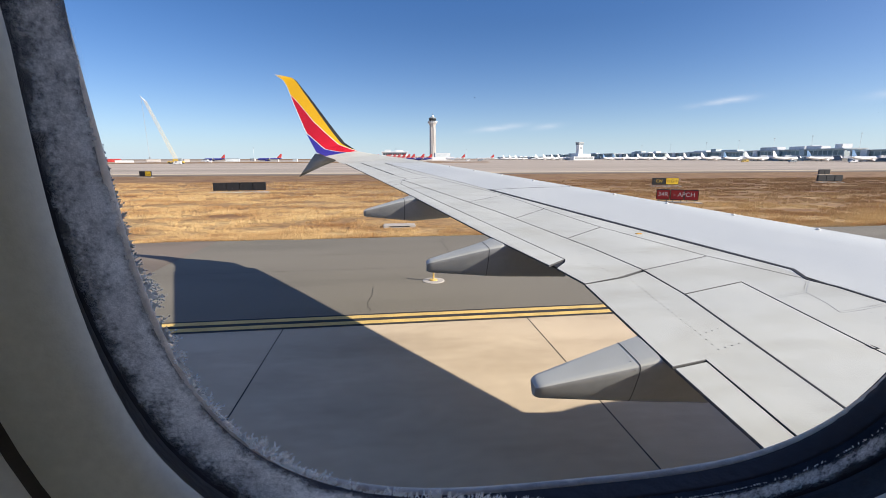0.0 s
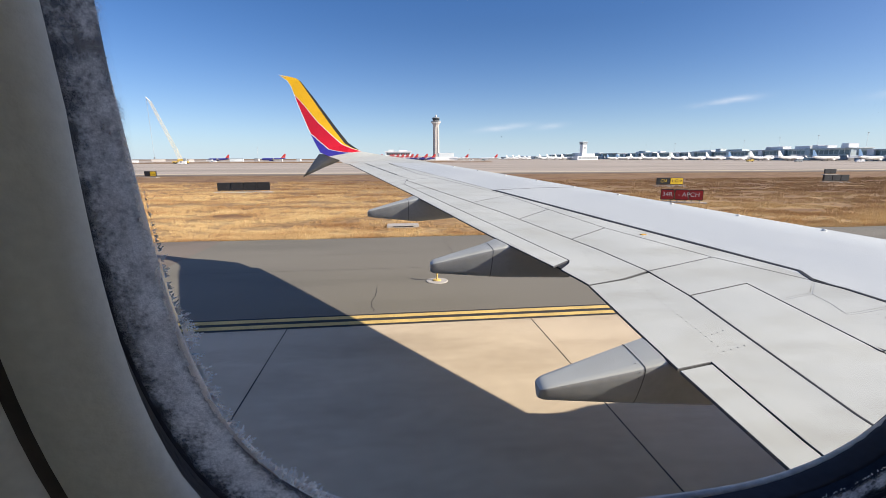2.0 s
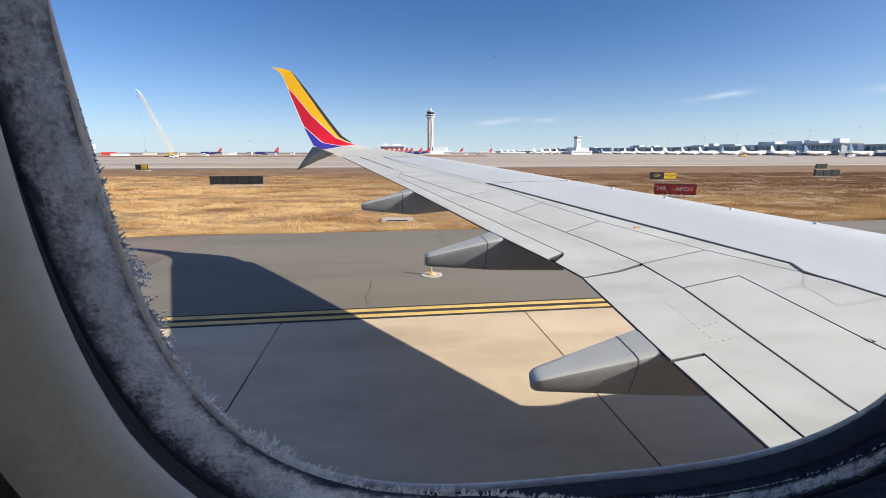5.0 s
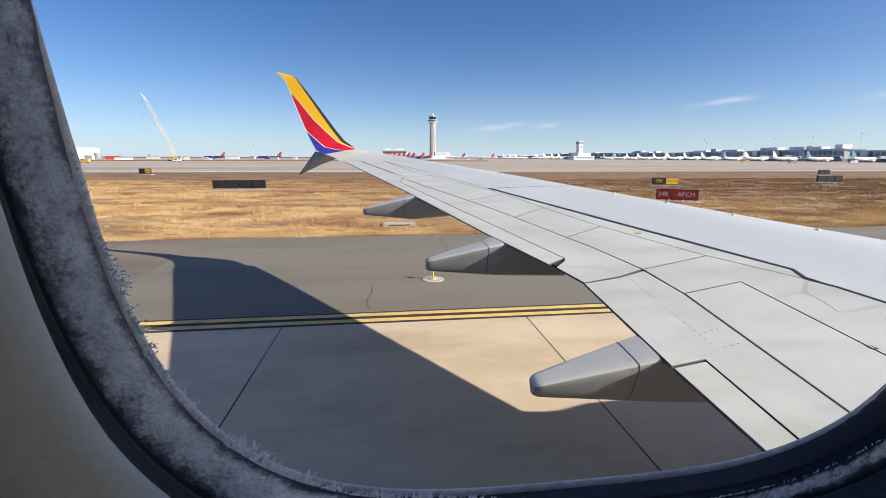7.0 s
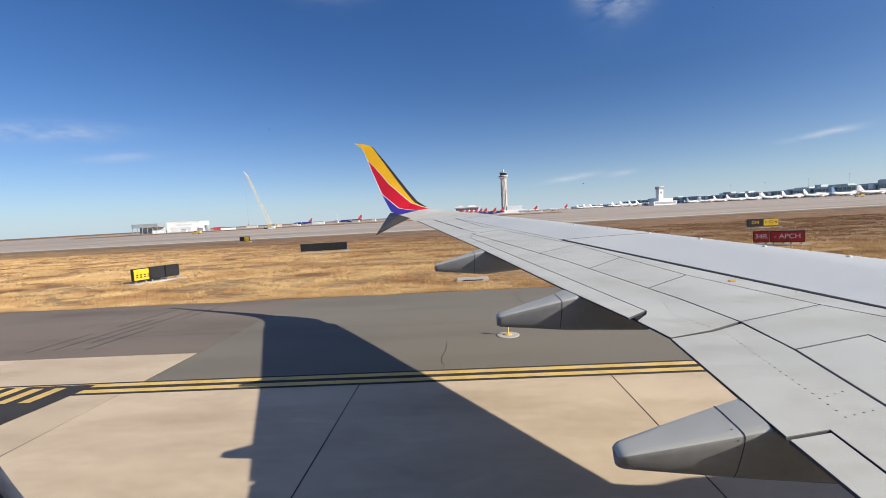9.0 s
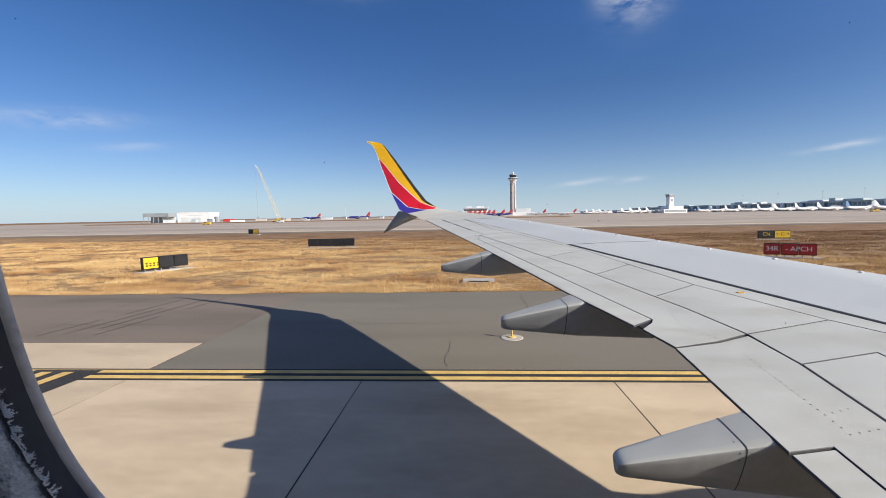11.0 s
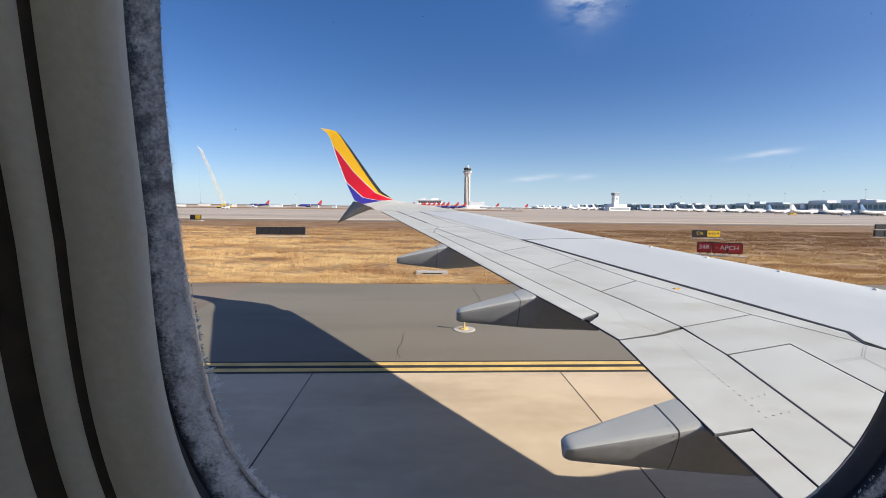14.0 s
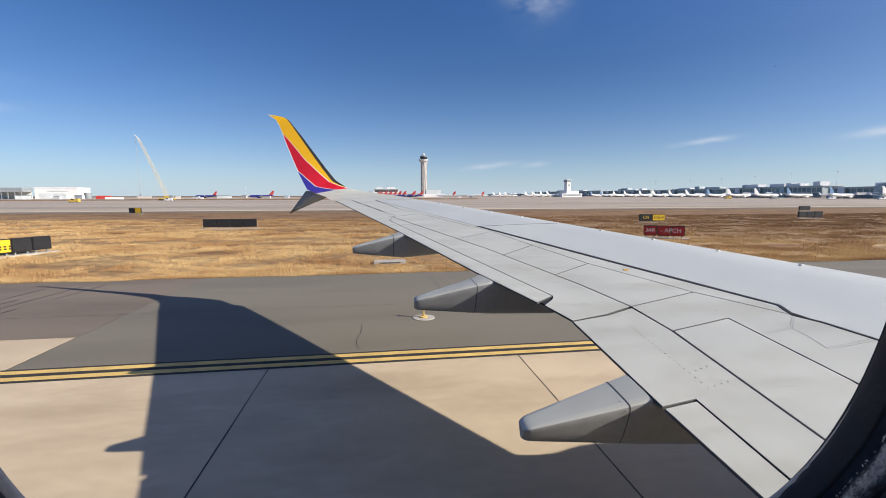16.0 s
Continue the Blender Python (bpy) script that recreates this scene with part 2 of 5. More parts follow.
M_RIMLIGHT = material("pale_rim_highlight", (0.93, 0.80, 0.66), 0.8, scale=0.02, vary=0.15, fine=300, bump=0.1)
M_RIM = material("dull_dark_rim", (0.055, 0.042, 0.041), 0.6, metal=0.0, scale=0.05, vary=0.1, fine=200)
M_FIN = material("fin_mid_grey_paint", (0.42, 0.41, 0.39), 0.45, scale=0.7, vary=0.06, fine=20)


def frost_material(name, least, low, tint, width=0.6):
    """Ice grains that both scatter and pass light."""
    m = bpy.data.materials.new(name)
    m.use_nodes = True
    n, l = m.node_tree.nodes, m.node_tree.links
    n.remove(n["Principled BSDF"])
    geo = n.new("ShaderNodeNewGeometry")
    grain, cloud = n.new("ShaderNodeTexNoise"), n.new("ShaderNodeTexNoise")
    grain.inputs["Scale"].default_value, grain.inputs["Detail"].default_value = 2600, 3
    cloud.inputs["Scale"].default_value, cloud.inputs["Detail"].default_value = 130, 6
    for t in (grain, cloud):
        l.new(geo.outputs["Position"], t.inputs["Vector"])
    add = n.new("ShaderNodeMath")
    add.operation = "ADD"
    l.new(grain.outputs["Fac"], add.inputs[0])
    l.new(cloud.outputs["Fac"], add.inputs[1])
    ramp = n.new("ShaderNodeValToRGB")
    ramp.color_ramp.elements[0].position, ramp.color_ramp.elements[1].position = 0.40, 0.60
    ramp.color_ramp.elements[0].color, ramp.color_ramp.elements[1].color = tint[0], tint[1]
    half = n.new("ShaderNodeMath")
    half.operation, half.inputs[1].default_value = "MULTIPLY", 0.5
    l.new(add.outputs[0], half.inputs[0])
    l.new(half.outputs[0], ramp.inputs[0])
    d, t, mx = n.new("ShaderNodeBsdfDiffuse"), n.new("ShaderNodeBsdfTranslucent"), n.new("ShaderNodeMixShader")
    l.new(ramp.outputs[0], d.inputs[0])
    l.new(ramp.outputs[0], t.inputs[0])
    mx.inputs[0].default_value = 0.88
    l.new(d.outputs[0], mx.inputs[1])
    l.new(t.outputs[0], mx.inputs[2])
    # where the ice is thin the dark seal shows through, in blotches and grains
    clear, soft = n.new("ShaderNodeBsdfTransparent"), n.new("ShaderNodeMixShader")
    cover, blotch, speck = n.new("ShaderNodeAttribute"), n.new("ShaderNodeTexNoise"), n.new("ShaderNodeTexNoise")
    cover.attribute_name = "cover"
    blotch.inputs["Scale"].default_value, blotch.inputs["Detail"].default_value, blotch.inputs["Roughness"].default_value = 150, 7, 0.65
    speck.inputs["Scale"].default_value, speck.inputs["Detail"].default_value = 900, 4
    for t in (blotch, speck):
        l.new(geo.outputs["Position"], t.inputs["Vector"])

    def total(a, b, k):
        m2 = n.new("ShaderNodeMath")
        m2.operation = "MULTIPLY_ADD"
        l.new(b, m2.inputs[0])
        m2.inputs[1].default_value = k
        l.new(a, m2.inputs[2])
        return m2.outputs[0]
    much = total(total(cover.outputs["Fac"], blotch.outputs["Fac"], 1.4), speck.outputs["Fac"], 0.8)
    ice = n.new("ShaderNodeMapRange")
    ice.interpolation_type = "SMOOTHSTEP"
    ice.inputs["From Min"].default_value, ice.inputs["From Max"].default_value = low, low + width
    ice.inputs["To Min"].default_value, ice.inputs["To Max"].default_value = least, 0.98
    l.new(much, ice.inputs["Value"])
    l.new(ice.outputs[0], soft.inputs[0])
    l.new(clear.outputs[0], soft.inputs[1])
    l.new(mx.outputs[0], soft.inputs[2])
    l.new(soft.outputs[0], n["Material Output"].inputs["Surface"])
    return m


M_FROST = frost_material("translucent_frost", 0.05, 1.18, ((0.60, 0.575, 0.55, 1), (0.92, 0.89, 0.85, 1)), 0.9)
M_ICE = frost_material("ice_needles", 0.75, 0.3, ((0.97, 0.96, 0.95, 1), (0.99, 0.98, 0.97, 1)))
M_PANE = bpy.data.materials.new("clear_acrylic")
M_PANE.use_nodes = True
M_PANE.node_tree.nodes["Principled BSDF"].inputs["Transmission Weight"].default_value = 1.0
M_PANE.node_tree.nodes["Principled BSDF"].inputs["Roughness"].default_value = 0.0
M_PANE.node_tree.nodes["Principled BSDF"].inputs["IOR"].default_value = 1.03
M_SIGNB = material("black_sign_panel", (0.02, 0.02, 0.022), 0.5, scale=0.5, vary=0.2)
M_SIGNY = material("yellow_sign_panel", (0.85, 0.55, 0.02), 0.5, scale=0.5, vary=0.08)
M_SIGNR = material("red_sign_panel", (0.5, 0.03, 0.03), 0.5, scale=0.5, vary=0.08)
M_PAD = material("sign_concrete_pad", (0.55, 0.5, 0.43), 0.9, scale=0.5, vary=0.1)
M_TOWER = material("tower_beige_concrete", (0.60, 0.55, 0.50), 0.8, scale=8, vary=0.08, fine=0.5, bump=0)
M_GLASSD = material("dark_tinted_glass", (0.03, 0.04, 0.05), 0.15, scale=4, vary=0.2, bump=0)
M_GLASSG = material("green_grey_glass", (0.26, 0.36, 0.36), 0.35, scale=10, vary=0.2, bump=0)
M_STEEL = material("dark_steel", (0.33, 0.36, 0.37), 0.5, scale=5, vary=0.1, bump=0)
M_BWALL = material("concourse_grey_cladding", (0.72, 0.76, 0.76), 0.6, scale=12, vary=0.1, fine=0.4, bump=0)
M_TEAL = material("teal_grey_cladding", (0.66, 0.74, 0.71), 0.6, scale=14, vary=0.14, fine=0.4, bump=0)
M_BSHADE = material("shaded_base_wall", (0.36, 0.36, 0.355), 0.8, scale=12, vary=0.15, fine=0.4, bump=0)
M_BOOM = material("pale_boom_paint", (0.78, 0.64, 0.40), 0.5, scale=2, vary=0.1, bump=0)
M_CRANE = material("crane_yellow", (0.75, 0.50, 0.10), 0.5, scale=2, vary=0.1, bump=0)
M_ORANGE = material("tail_orange_red", (0.66, 0.07, 0.06), 0.4, scale=4, vary=0.05, bump=0)
M_BLUE = material("tail_deep_blue", (0.16, 0.28, 0.45), 0.4, scale=4, vary=0.05, bump=0)
M_NAVY = material("fuselage_violet_blue", (0.06, 0.06, 0.30), 0.4, scale=4, vary=0.05, bump=0)
M_TENT = material("white_tent_fabric", (0.78, 0.77, 0.75), 0.7, scale=10, vary=0.06, bump=0)
M_TYRE = material("black_tyre", (0.02, 0.02, 0.02), 0.8, scale=0.5, vary=0.1, bump=0)


# ---- mesh helpers ----
def thing(name, label, category, at=(0, 0, 0), turn=0.0, group="", kind=""):
    ob = new(name)
    ob.matrix_world = Matrix.Translation(at) @ Matrix.Rotation(turn, 4, "Z")
    return tagged(ob, label, category, group, kind)


def mesh_ob(name, verts, faces, mats, parent=None, label="", smooth=False, index=None):
    me = bpy.data.meshes.new(name)
    me.from_pydata([tuple(v) for v in verts], [], faces)
    for m in (mats if isinstance(mats, (list, tuple)) else [mats]):
        me.materials.append(m)
    if index is not None:
        me.polygons.foreach_set("material_index", index)
    if smooth:
        me.polygons.foreach_set("use_smooth", [True] * len(me.polygons))
    me.update()
    ob = new(name, me)
    ob.parent = parent
    if label:
        tagged(ob, label)
    return ob


def part(name, bm, mat, parent, label="", smooth=False):
    bmesh.ops.recalc_face_normals(bm, faces=bm.faces[:])
    me = bpy.data.meshes.new(name)
    bm.to_mesh(me)
    bm.free()
    for m in (mat if isinstance(mat, (list, tuple)) else [mat]):
        me.materials.append(m)
    if smooth:
        me.polygons.foreach_set("use_smooth", [True] * len(me.polygons))
    ob = new(name, me)
    ob.parent = parent
    if label:
        tagged(ob, label)
    return ob


def box(x0, y0, z0, x1, y1, z1, bevel=0.0, bm=None):
    bm = bm or bmesh.new()
    r = bmesh.ops.create_cube(bm, size=1)
    for v in r["verts"]:
        v.co = Vector(((x0 + x1) / 2 + v.co.x * (x1 - x0), (y0 + y1) / 2 + v.co.y * (y1 - y0), (z0 + z1) / 2 + v.co.z * (z1 - z0)))
    if bevel:
        es = {e for v in r["verts"] for e in v.link_edges}
        bmesh.ops.bevel(bm, geom=list(es), offset=bevel, segments=2, affect="EDGES")
    return bm


def lathe(profile, segs=20, bm=None, axis="z", centre=(0, 0, 0)):
    """Turned body; profile is (radius, along)."""
    bm = bm or bmesh.new()
    rings = []
    for r, h in profile:
        ring = []
        for k in range(segs):
            a = 2 * math.pi * k / segs
            c, s = r * math.cos(a), r * math.sin(a)
            co = {"z": (c, s, h), "x": (h, c, s), "y": (c, h, s)}[axis]
            ring.append(bm.verts.new(Vector(co) + Vector(centre)))
        rings.append(ring)
    for a, b in zip(rings, rings[1:]):
        for k in range(segs):
            bm.faces.new((a[k], a[(k + 1) % segs], b[(k + 1) % segs], b[k]))
    bm.faces.new(rings[0][::-1])
    bm.faces.new(rings[-1])
    return bm


def loft(rows, closed=False, caps=False, bm=None):
    bm = bm or bmesh.new()
    vs = [[bm.verts.new(Vector(p)) for p in row] for row in rows]
    n = len(rows[0])
    for a, b in zip(vs, vs[1:]):
        for k in range(n if closed else n - 1):
            bm.faces.new((a[k], a[(k + 1) % n], b[(k + 1) % n], b[k]))
    if caps:
        bm.faces.new(vs[0][::-1])
        bm.faces.new(vs[-1])
    return bm


def tube(a, b, r, segs=6, bm=None, r2=None):
    bm = bm or bmesh.new()
    a, b = Vector(a), Vector(b)
    q = (b - a).to_track_quat("Z", "Y")
    r2 = r if r2 is None else r2
    rings = []
    for p, rr in ((a, r), (b, r2)):
        rings.append([bm.verts.new(p + q @ Vector((rr * math.cos(2 * math.pi * k / segs), rr * math.sin(2 * math.pi * k / segs), 0))) for k in range(segs)])
    for k in range(segs):
        bm.faces.new((rings[0][k], rings[0][(k + 1) % segs], rings[1][(k + 1) % segs], rings[1][k]))
    bm.faces.new(rings[0][::-1])
    bm.faces.new(rings[1])
    return bm


def along(points, t):
    """Linear run through (t, value...) rows."""
    for a, b in zip(points, points[1:]):
        if t <= b[0]:
            k = (t - a[0]) / (b[0] - a[0])
            return [p + (q - p) * k for p, q in zip(a[1:], b[1:])]
    return list(points[-1][1:])


# ---- ground ----
LINE_Y, GRASS_Y, GRASS_FAR = 10.36, 22.2, 120.0
EDGE_Y = LINE_Y + 0.42          # where the concrete ends and the asphalt begins
OLD_X, OLD_Y = -8.45, 13.2      # aft of this the older brown shoulder begins further out


def ground_z(x, y):
    """Level round the taxiway; the plain lifts slightly towards the horizon."""
    d = max(0.0, y - 140)
    return -0.06 + d * 0.004


def build_ground():
    ys = [-4600, -1500, -300, -60, -20, 0, 10, 21, 22] + [22 + 1.5 * k for k in range(1, 40)] + [84, 90, 96, 102, 110, 120, 126, 134, 140, 160, 200, 300, 500, 900, 1500, 2500, 4600]
    xs = [-4600, -2500, -1200, -600, -300, -150, -90] + [-60 + 3.0 * k for k in range(50)] + [110, 160, 300, 600, 1200, 2500, 4600]
    verts, faces = [], []
    for y in ys:
        for x in xs:
            z = ground_z(x, y)
            if GRASS_Y + 0.8 < y < GRASS_FAR and -80 < x < 100:
                z += 0.07 * noise.noise((x * 0.12, y * 0.2, 0)) + 0.05 * noise.noise((x * 0.5, y * 0.5, 4))
            verts.append((x, y, z))
    w = len(xs)
    for j in range(len(ys) - 1):
        for i in range(w - 1):
            faces.append((j * w + i, j * w + i + 1, (j + 1) * w + i + 1, (j + 1) * w + i))
    tagged(mesh_ob("ground", verts, faces, M_GRASS, smooth=True), "dry tan autumn grassland with brown bare patches", "ground", kind="structure")


build_ground()


def strip(name, x0, x1, y0, y1, z, mat, label, category, edge=None, steps=1):
    """A flat pavement slab with thickness; edge(x) may wobble its far side."""
    verts, faces = [], []
    for i in range(steps + 1):
        x = x0 + (x1 - x0) * i / steps
        e = edge(x) if edge else 0
        lift0, lift1 = ground_z(x, y0) + 0.06, ground_z(x, y1) + 0.06
        verts += [(x, y0, z + lift0), (x, y1 + e, z + lift1), (x, y0, lift0 - 0.3), (x, y1 + e, lift1 - 0.3)]
    for i in range(steps):
        a, b = i * 4, i * 4 + 4
        faces += [(a, b, b + 1, a + 1), (a + 1, b + 1, b + 3, a + 3), (a, a + 2, b + 2, b)]
    return tagged(mesh_ob(name, verts, faces, mat), label, category, kind="structure")


def grass_edge(x):
    return 0.25 * noise.noise((x * 0.35, 7, 0)) + 0.12 * noise.noise((x * 1.7, 3, 0))


strip("road", -260, OLD_X, OLD_Y, GRASS_Y, 0.0, M_ASPHP, "faded brown asphalt taxiway shoulder beside dry grass", "road", grass_edge, 180)
strip("road", OLD_X + 0.012, 320, EDGE_Y, GRASS_Y, 0.0, M_ASPH, "grey asphalt taxiway shoulder with fine cracks beside dry grass", "road", grass_edge, 240)
strip("pavement", -600, 900, GRASS_FAR, 133, 0.02, M_ASPHP, "faded brown-grey asphalt band along the far taxiway", "pavement")
strip("pavement", -900, 1200, 133.2, 141, 0.03, M_CONC, "pale concrete strip of the far taxiway", "pavement")
strip("pavement", -900, 1400, 141.2, 1400, 0.02, M_CONC2, "wide pale concrete apron with darker tyre-worn tracks", "pavement")


# ---- the aircraft: fuselage, wing and its parts ----
airliner = thing("airliner", "taxiing narrow-body airliner with grey wing and painted winglet", "airplane")
FUS_Y, FUS_Z, FUS_R = -1.72, 3.25, 1.88


def fuselage_shell():
    """A tube with rows of window openings on both sides."""
    xs = [-18.5, -15, -11, -8]
    centres = [0.0677 + 0.508 * k for k in range(-14, 26)]
    cuts = []
    for c in centres:
        cuts += [c - 0.17, c + 0.17]
    xs += cuts + [14, 16, 17.5, 18.8, 19.8, 20.5, 20.9]
    angs = [-165, -140, -115, -90, -60, -35, -10, 9.0, 32.0, 50, 70, 90, 110, 130, 148.0, 171.0, 185]
    def radius(x):
        if x < -8:
            return FUS_R * (1 - 0.75 * ((-8 - x) / 10.5) ** 1.5)
        if x > 14:
            return FUS_R * math.sqrt(max(0.01, 1 - ((x - 14) / 7.0) ** 2))
        return FUS_R
    verts, faces = [], []
    n = len(angs)
    for x in xs:
        r = radius(x)
        for a in angs:
            verts.append((x, FUS_Y + r * math.cos(radians(a)), FUS_Z + r * math.sin(radians(a))))
    for i in range(len(xs) - 1):
        mid = (xs[i] + xs[i + 1]) / 2
        opening = any(abs(mid - c) < 0.05 for c in centres)
        for k in range(n):
            if opening and k in (7, 14):
                continue
            a, b = i * n + k, i * n + (k + 1) % n
            faces.append((a, b, b + n, a + n))
    ob = mesh_ob("fuselage", verts, faces, M_PANEL, airliner, "tubular cabin shell with rows of window openings")
    sol = ob.modifiers.new("thickness", "SOLIDIFY")
    sol.thickness, sol.offset = 0.05, 0
    return ob


fuselage_shell()


def wing_z(y):
    return 2.47 + 0.0963 * y + 0.0045 * max(0.0, y - 6)


def te_x(y):
    return along([(-3, 1.58), (1.5, 1.59), (3.49, 1.67), (4.0, 1.54), (5.13, 1.19), (8.21, 0.32), (13.4, -1.30)], y)[0]


def crest_x(y):
    return along([(-3, 10.0), (4.47, 6.02), (7.74, 4.36), (10, 3.17), (12.1, 2.02), (13.4, 1.26)], y)[0]


def inset(poly, d):
    """The polygon (counter-clockwise) with every edge moved inwards by d."""
    out, n = [], len(poly)
    for i in range(n):
        p0, p1, p2 = (Vector(poly[j % n]) for j in (i - 1, i, i + 1))
        a, b = (p1 - p0).normalized(), (p2 - p1).normalized()
        na, nb = Vector((-a.y, a.x)), Vector((-b.y, b.x))
        k = d / max(0.25, 1 + na.dot(nb))
        out.append(p1 + (na + nb) * k)
    return out


def skin_panel(name, poly, label="", gap=0.007, thick=0.017, mat=None, drop=0.0):
    """A wing panel: a bevelled plate that follows the upper surface, with a gap all round."""
    area = sum(p[0] * q[1] - q[0] * p[1] for p, q in zip(poly, poly[1:] + poly[:1]))
    poly = poly if area > 0 else poly[::-1]
    # split long edges so that the plate follows the surface
    fine = []
    for p, q in zip(poly, poly[1:] + poly[:1]):
        steps = max(1, int(abs(q[1] - p[1]) / 1.2))
        fine += [(p[0] + (q[0] - p[0]) * k / steps, p[1] + (q[1] - p[1]) * k / steps) for k in range(steps)]
    a, b = inset(fine, gap), inset(fine, gap + 0.004)
    bm = bmesh.new()
    top = [bm.verts.new((v.x, v.y, wing_z(v.y) - drop)) for v in b]
    rim = [bm.verts.new((v.x, v.y, wing_z(v.y) - 0.003 - drop)) for v in a]
    low = [bm.verts.new((v.x, v.y, wing_z(v.y) - thick - drop)) for v in a]
    n = len(top)
    bm.faces.new(top)
    for k in range(n):
        j = (k + 1) % n
        # bevel and side wall are painted dark so the gap reads as shaded
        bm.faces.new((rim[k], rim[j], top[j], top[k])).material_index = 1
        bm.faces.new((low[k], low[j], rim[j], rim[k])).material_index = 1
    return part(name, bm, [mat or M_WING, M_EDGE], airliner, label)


def thickness(y):
    return along([(-3, 0.85), (3.5, 0.50), (8, 0.33), (13.4, 0.16)], y)[0]


def wing_core():
    """The closed body under the plates: dark in the gaps, painted below."""
    rows = []
    for y in (-2.5, -1, 0.5, 1.5, 2.5, 3.49, 4.0, 5.13, 6.5, 8.21, 10, 11.5, 12.6, 13.4):
        z, xt, xc, t = wing_z(y), te_x(y), crest_x(y), thickness(y)
        c = xc - xt
        rows.append([(xt + 0.07, y, z - 0.014), (xt + 0.5 * c, y, z - 0.014), (xc - 0.02, y, z - 0.02), (xc + 0.05, y, z - 0.06 - 0.1 * t),
                     (xc + 0.08, y, z - 0.45 * t), (xc - 0.02, y, z - 0.8 * t), (xc - 0.18 * c, y, z - t), (xt + 0.45 * c, y, z - 0.85 * t), (xt + 0.075, y, z - 0.035)])
    part("wing_body", loft(rows, closed=True, caps=True), M_SEAL, airliner, "dark structure in the gaps between the wing panels")
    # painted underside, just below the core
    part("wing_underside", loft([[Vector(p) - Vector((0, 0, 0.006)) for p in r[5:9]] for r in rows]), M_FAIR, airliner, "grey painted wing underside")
    # rounded leading edge skin from the slat line forward
    rows = []
    for k in range(29):
        y = -2.0 + (13.4 + 2.0) * k / 28
        z, xc, t = wing_z(y), crest_x(y), thickness(y)
        s = slat_x(y)
        row = [(s + 0.014, y, z)]
        for f in (0.33, 0.66):
            row.append((s + 0.014 + (xc - s) * f, y, z + 0.002))
        row += [(xc, y, z + 0.002), (xc + 0.05, y, z - 0.012 - 0.03 * t), (xc + 0.085, y, z - 0.035 - 0.12 * t), (xc + 0.105, y, z - 0.06 - 0.3 * t), (xc + 0.10, y, z - 0.5 * t), (xc - 0.02, y, z - 0.85 * t)]
        rows.append(row)
    part("leading_edge", loft(rows), M_WING2, airliner, "smooth pale leading edge with a row of fasteners painted white as glints", smooth=True)


def slat_x(y):
    return along([(-2.0, 4.30), (2.0, 4.05), (2.87, 3.93), (3.21, 3.86), (3.40, 3.76), (3.66, 3.87), (8.49, 1.96), (8.6, 1.93), (13.4, -0.1)], y)[0]


def spoiler_x(y):
    return along([(-2.5, 2.95), (2.26, 3.05), (3.41, 3.11), (4.14, 3.33), (5.44, 2.78), (6.65, 2.43), (7.90, 2.10), (10.34, 0.98)], y)[0]


def hinge_x(y):
    return along([(-2.5, 2.20), (1.72, 2.26), (3.2, 2.41), (3.79, 2.40), (4.51, 2.24), (6.5, 1.63), (9.91, 0.30)], y)[0]


def flap_x(y):
    return along([(4.18, 1.77), (5.5, 1.39), (9.33, 0.24)], y)[0]


wing_core()


def run(fn, y0, y1, ys=()):
    """Plan points of one seam from y0 to y1, with its bends."""
    pts = [y0] + sorted((y for y in ys if min(y0, y1) < y < max(y0, y1)), reverse=y1 < y0) + [y1]
    return [(fn(y), y) for y in pts]


# outboard spoilers between the spoiler seam and the hinge seam
for (ya, yb), (yc, yd) in zip([(9.91, 10.34), (7.29, 7.90), (6.03, 6.65), (4.94, 5.44)], [(7.29, 7.90), (6.03, 6.65), (4.94, 5.44), (3.79, 4.14)]):
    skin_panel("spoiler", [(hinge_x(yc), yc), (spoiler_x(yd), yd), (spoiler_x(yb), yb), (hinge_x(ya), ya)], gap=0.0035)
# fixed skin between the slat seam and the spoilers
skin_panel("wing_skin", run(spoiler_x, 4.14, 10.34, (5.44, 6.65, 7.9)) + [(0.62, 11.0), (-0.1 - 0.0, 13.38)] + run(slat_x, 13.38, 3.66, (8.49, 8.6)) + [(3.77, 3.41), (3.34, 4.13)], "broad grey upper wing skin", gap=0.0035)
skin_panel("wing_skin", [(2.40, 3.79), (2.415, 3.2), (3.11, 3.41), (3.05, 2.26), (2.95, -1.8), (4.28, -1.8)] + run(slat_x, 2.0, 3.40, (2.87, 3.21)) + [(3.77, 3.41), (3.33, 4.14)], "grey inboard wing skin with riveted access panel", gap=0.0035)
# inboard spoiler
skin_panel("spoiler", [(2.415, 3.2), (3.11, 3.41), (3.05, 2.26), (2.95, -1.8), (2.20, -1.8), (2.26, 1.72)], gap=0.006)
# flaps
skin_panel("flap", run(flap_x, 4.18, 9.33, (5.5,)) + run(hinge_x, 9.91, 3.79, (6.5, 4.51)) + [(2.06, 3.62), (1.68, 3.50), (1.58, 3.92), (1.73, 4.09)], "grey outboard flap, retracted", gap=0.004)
skin_panel("flap_tab", [(te_x(4.0), 4.0)] + run(te_x, 5.13, 9.13, (8.21,)) + run(flap_x, 9.33, 4.18, (5.5,)), "grey trailing flap section with dark edge", gap=0.002)
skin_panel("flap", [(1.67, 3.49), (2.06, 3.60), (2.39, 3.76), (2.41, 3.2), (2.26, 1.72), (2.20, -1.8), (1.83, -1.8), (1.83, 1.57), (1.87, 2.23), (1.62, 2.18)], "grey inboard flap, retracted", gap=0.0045)
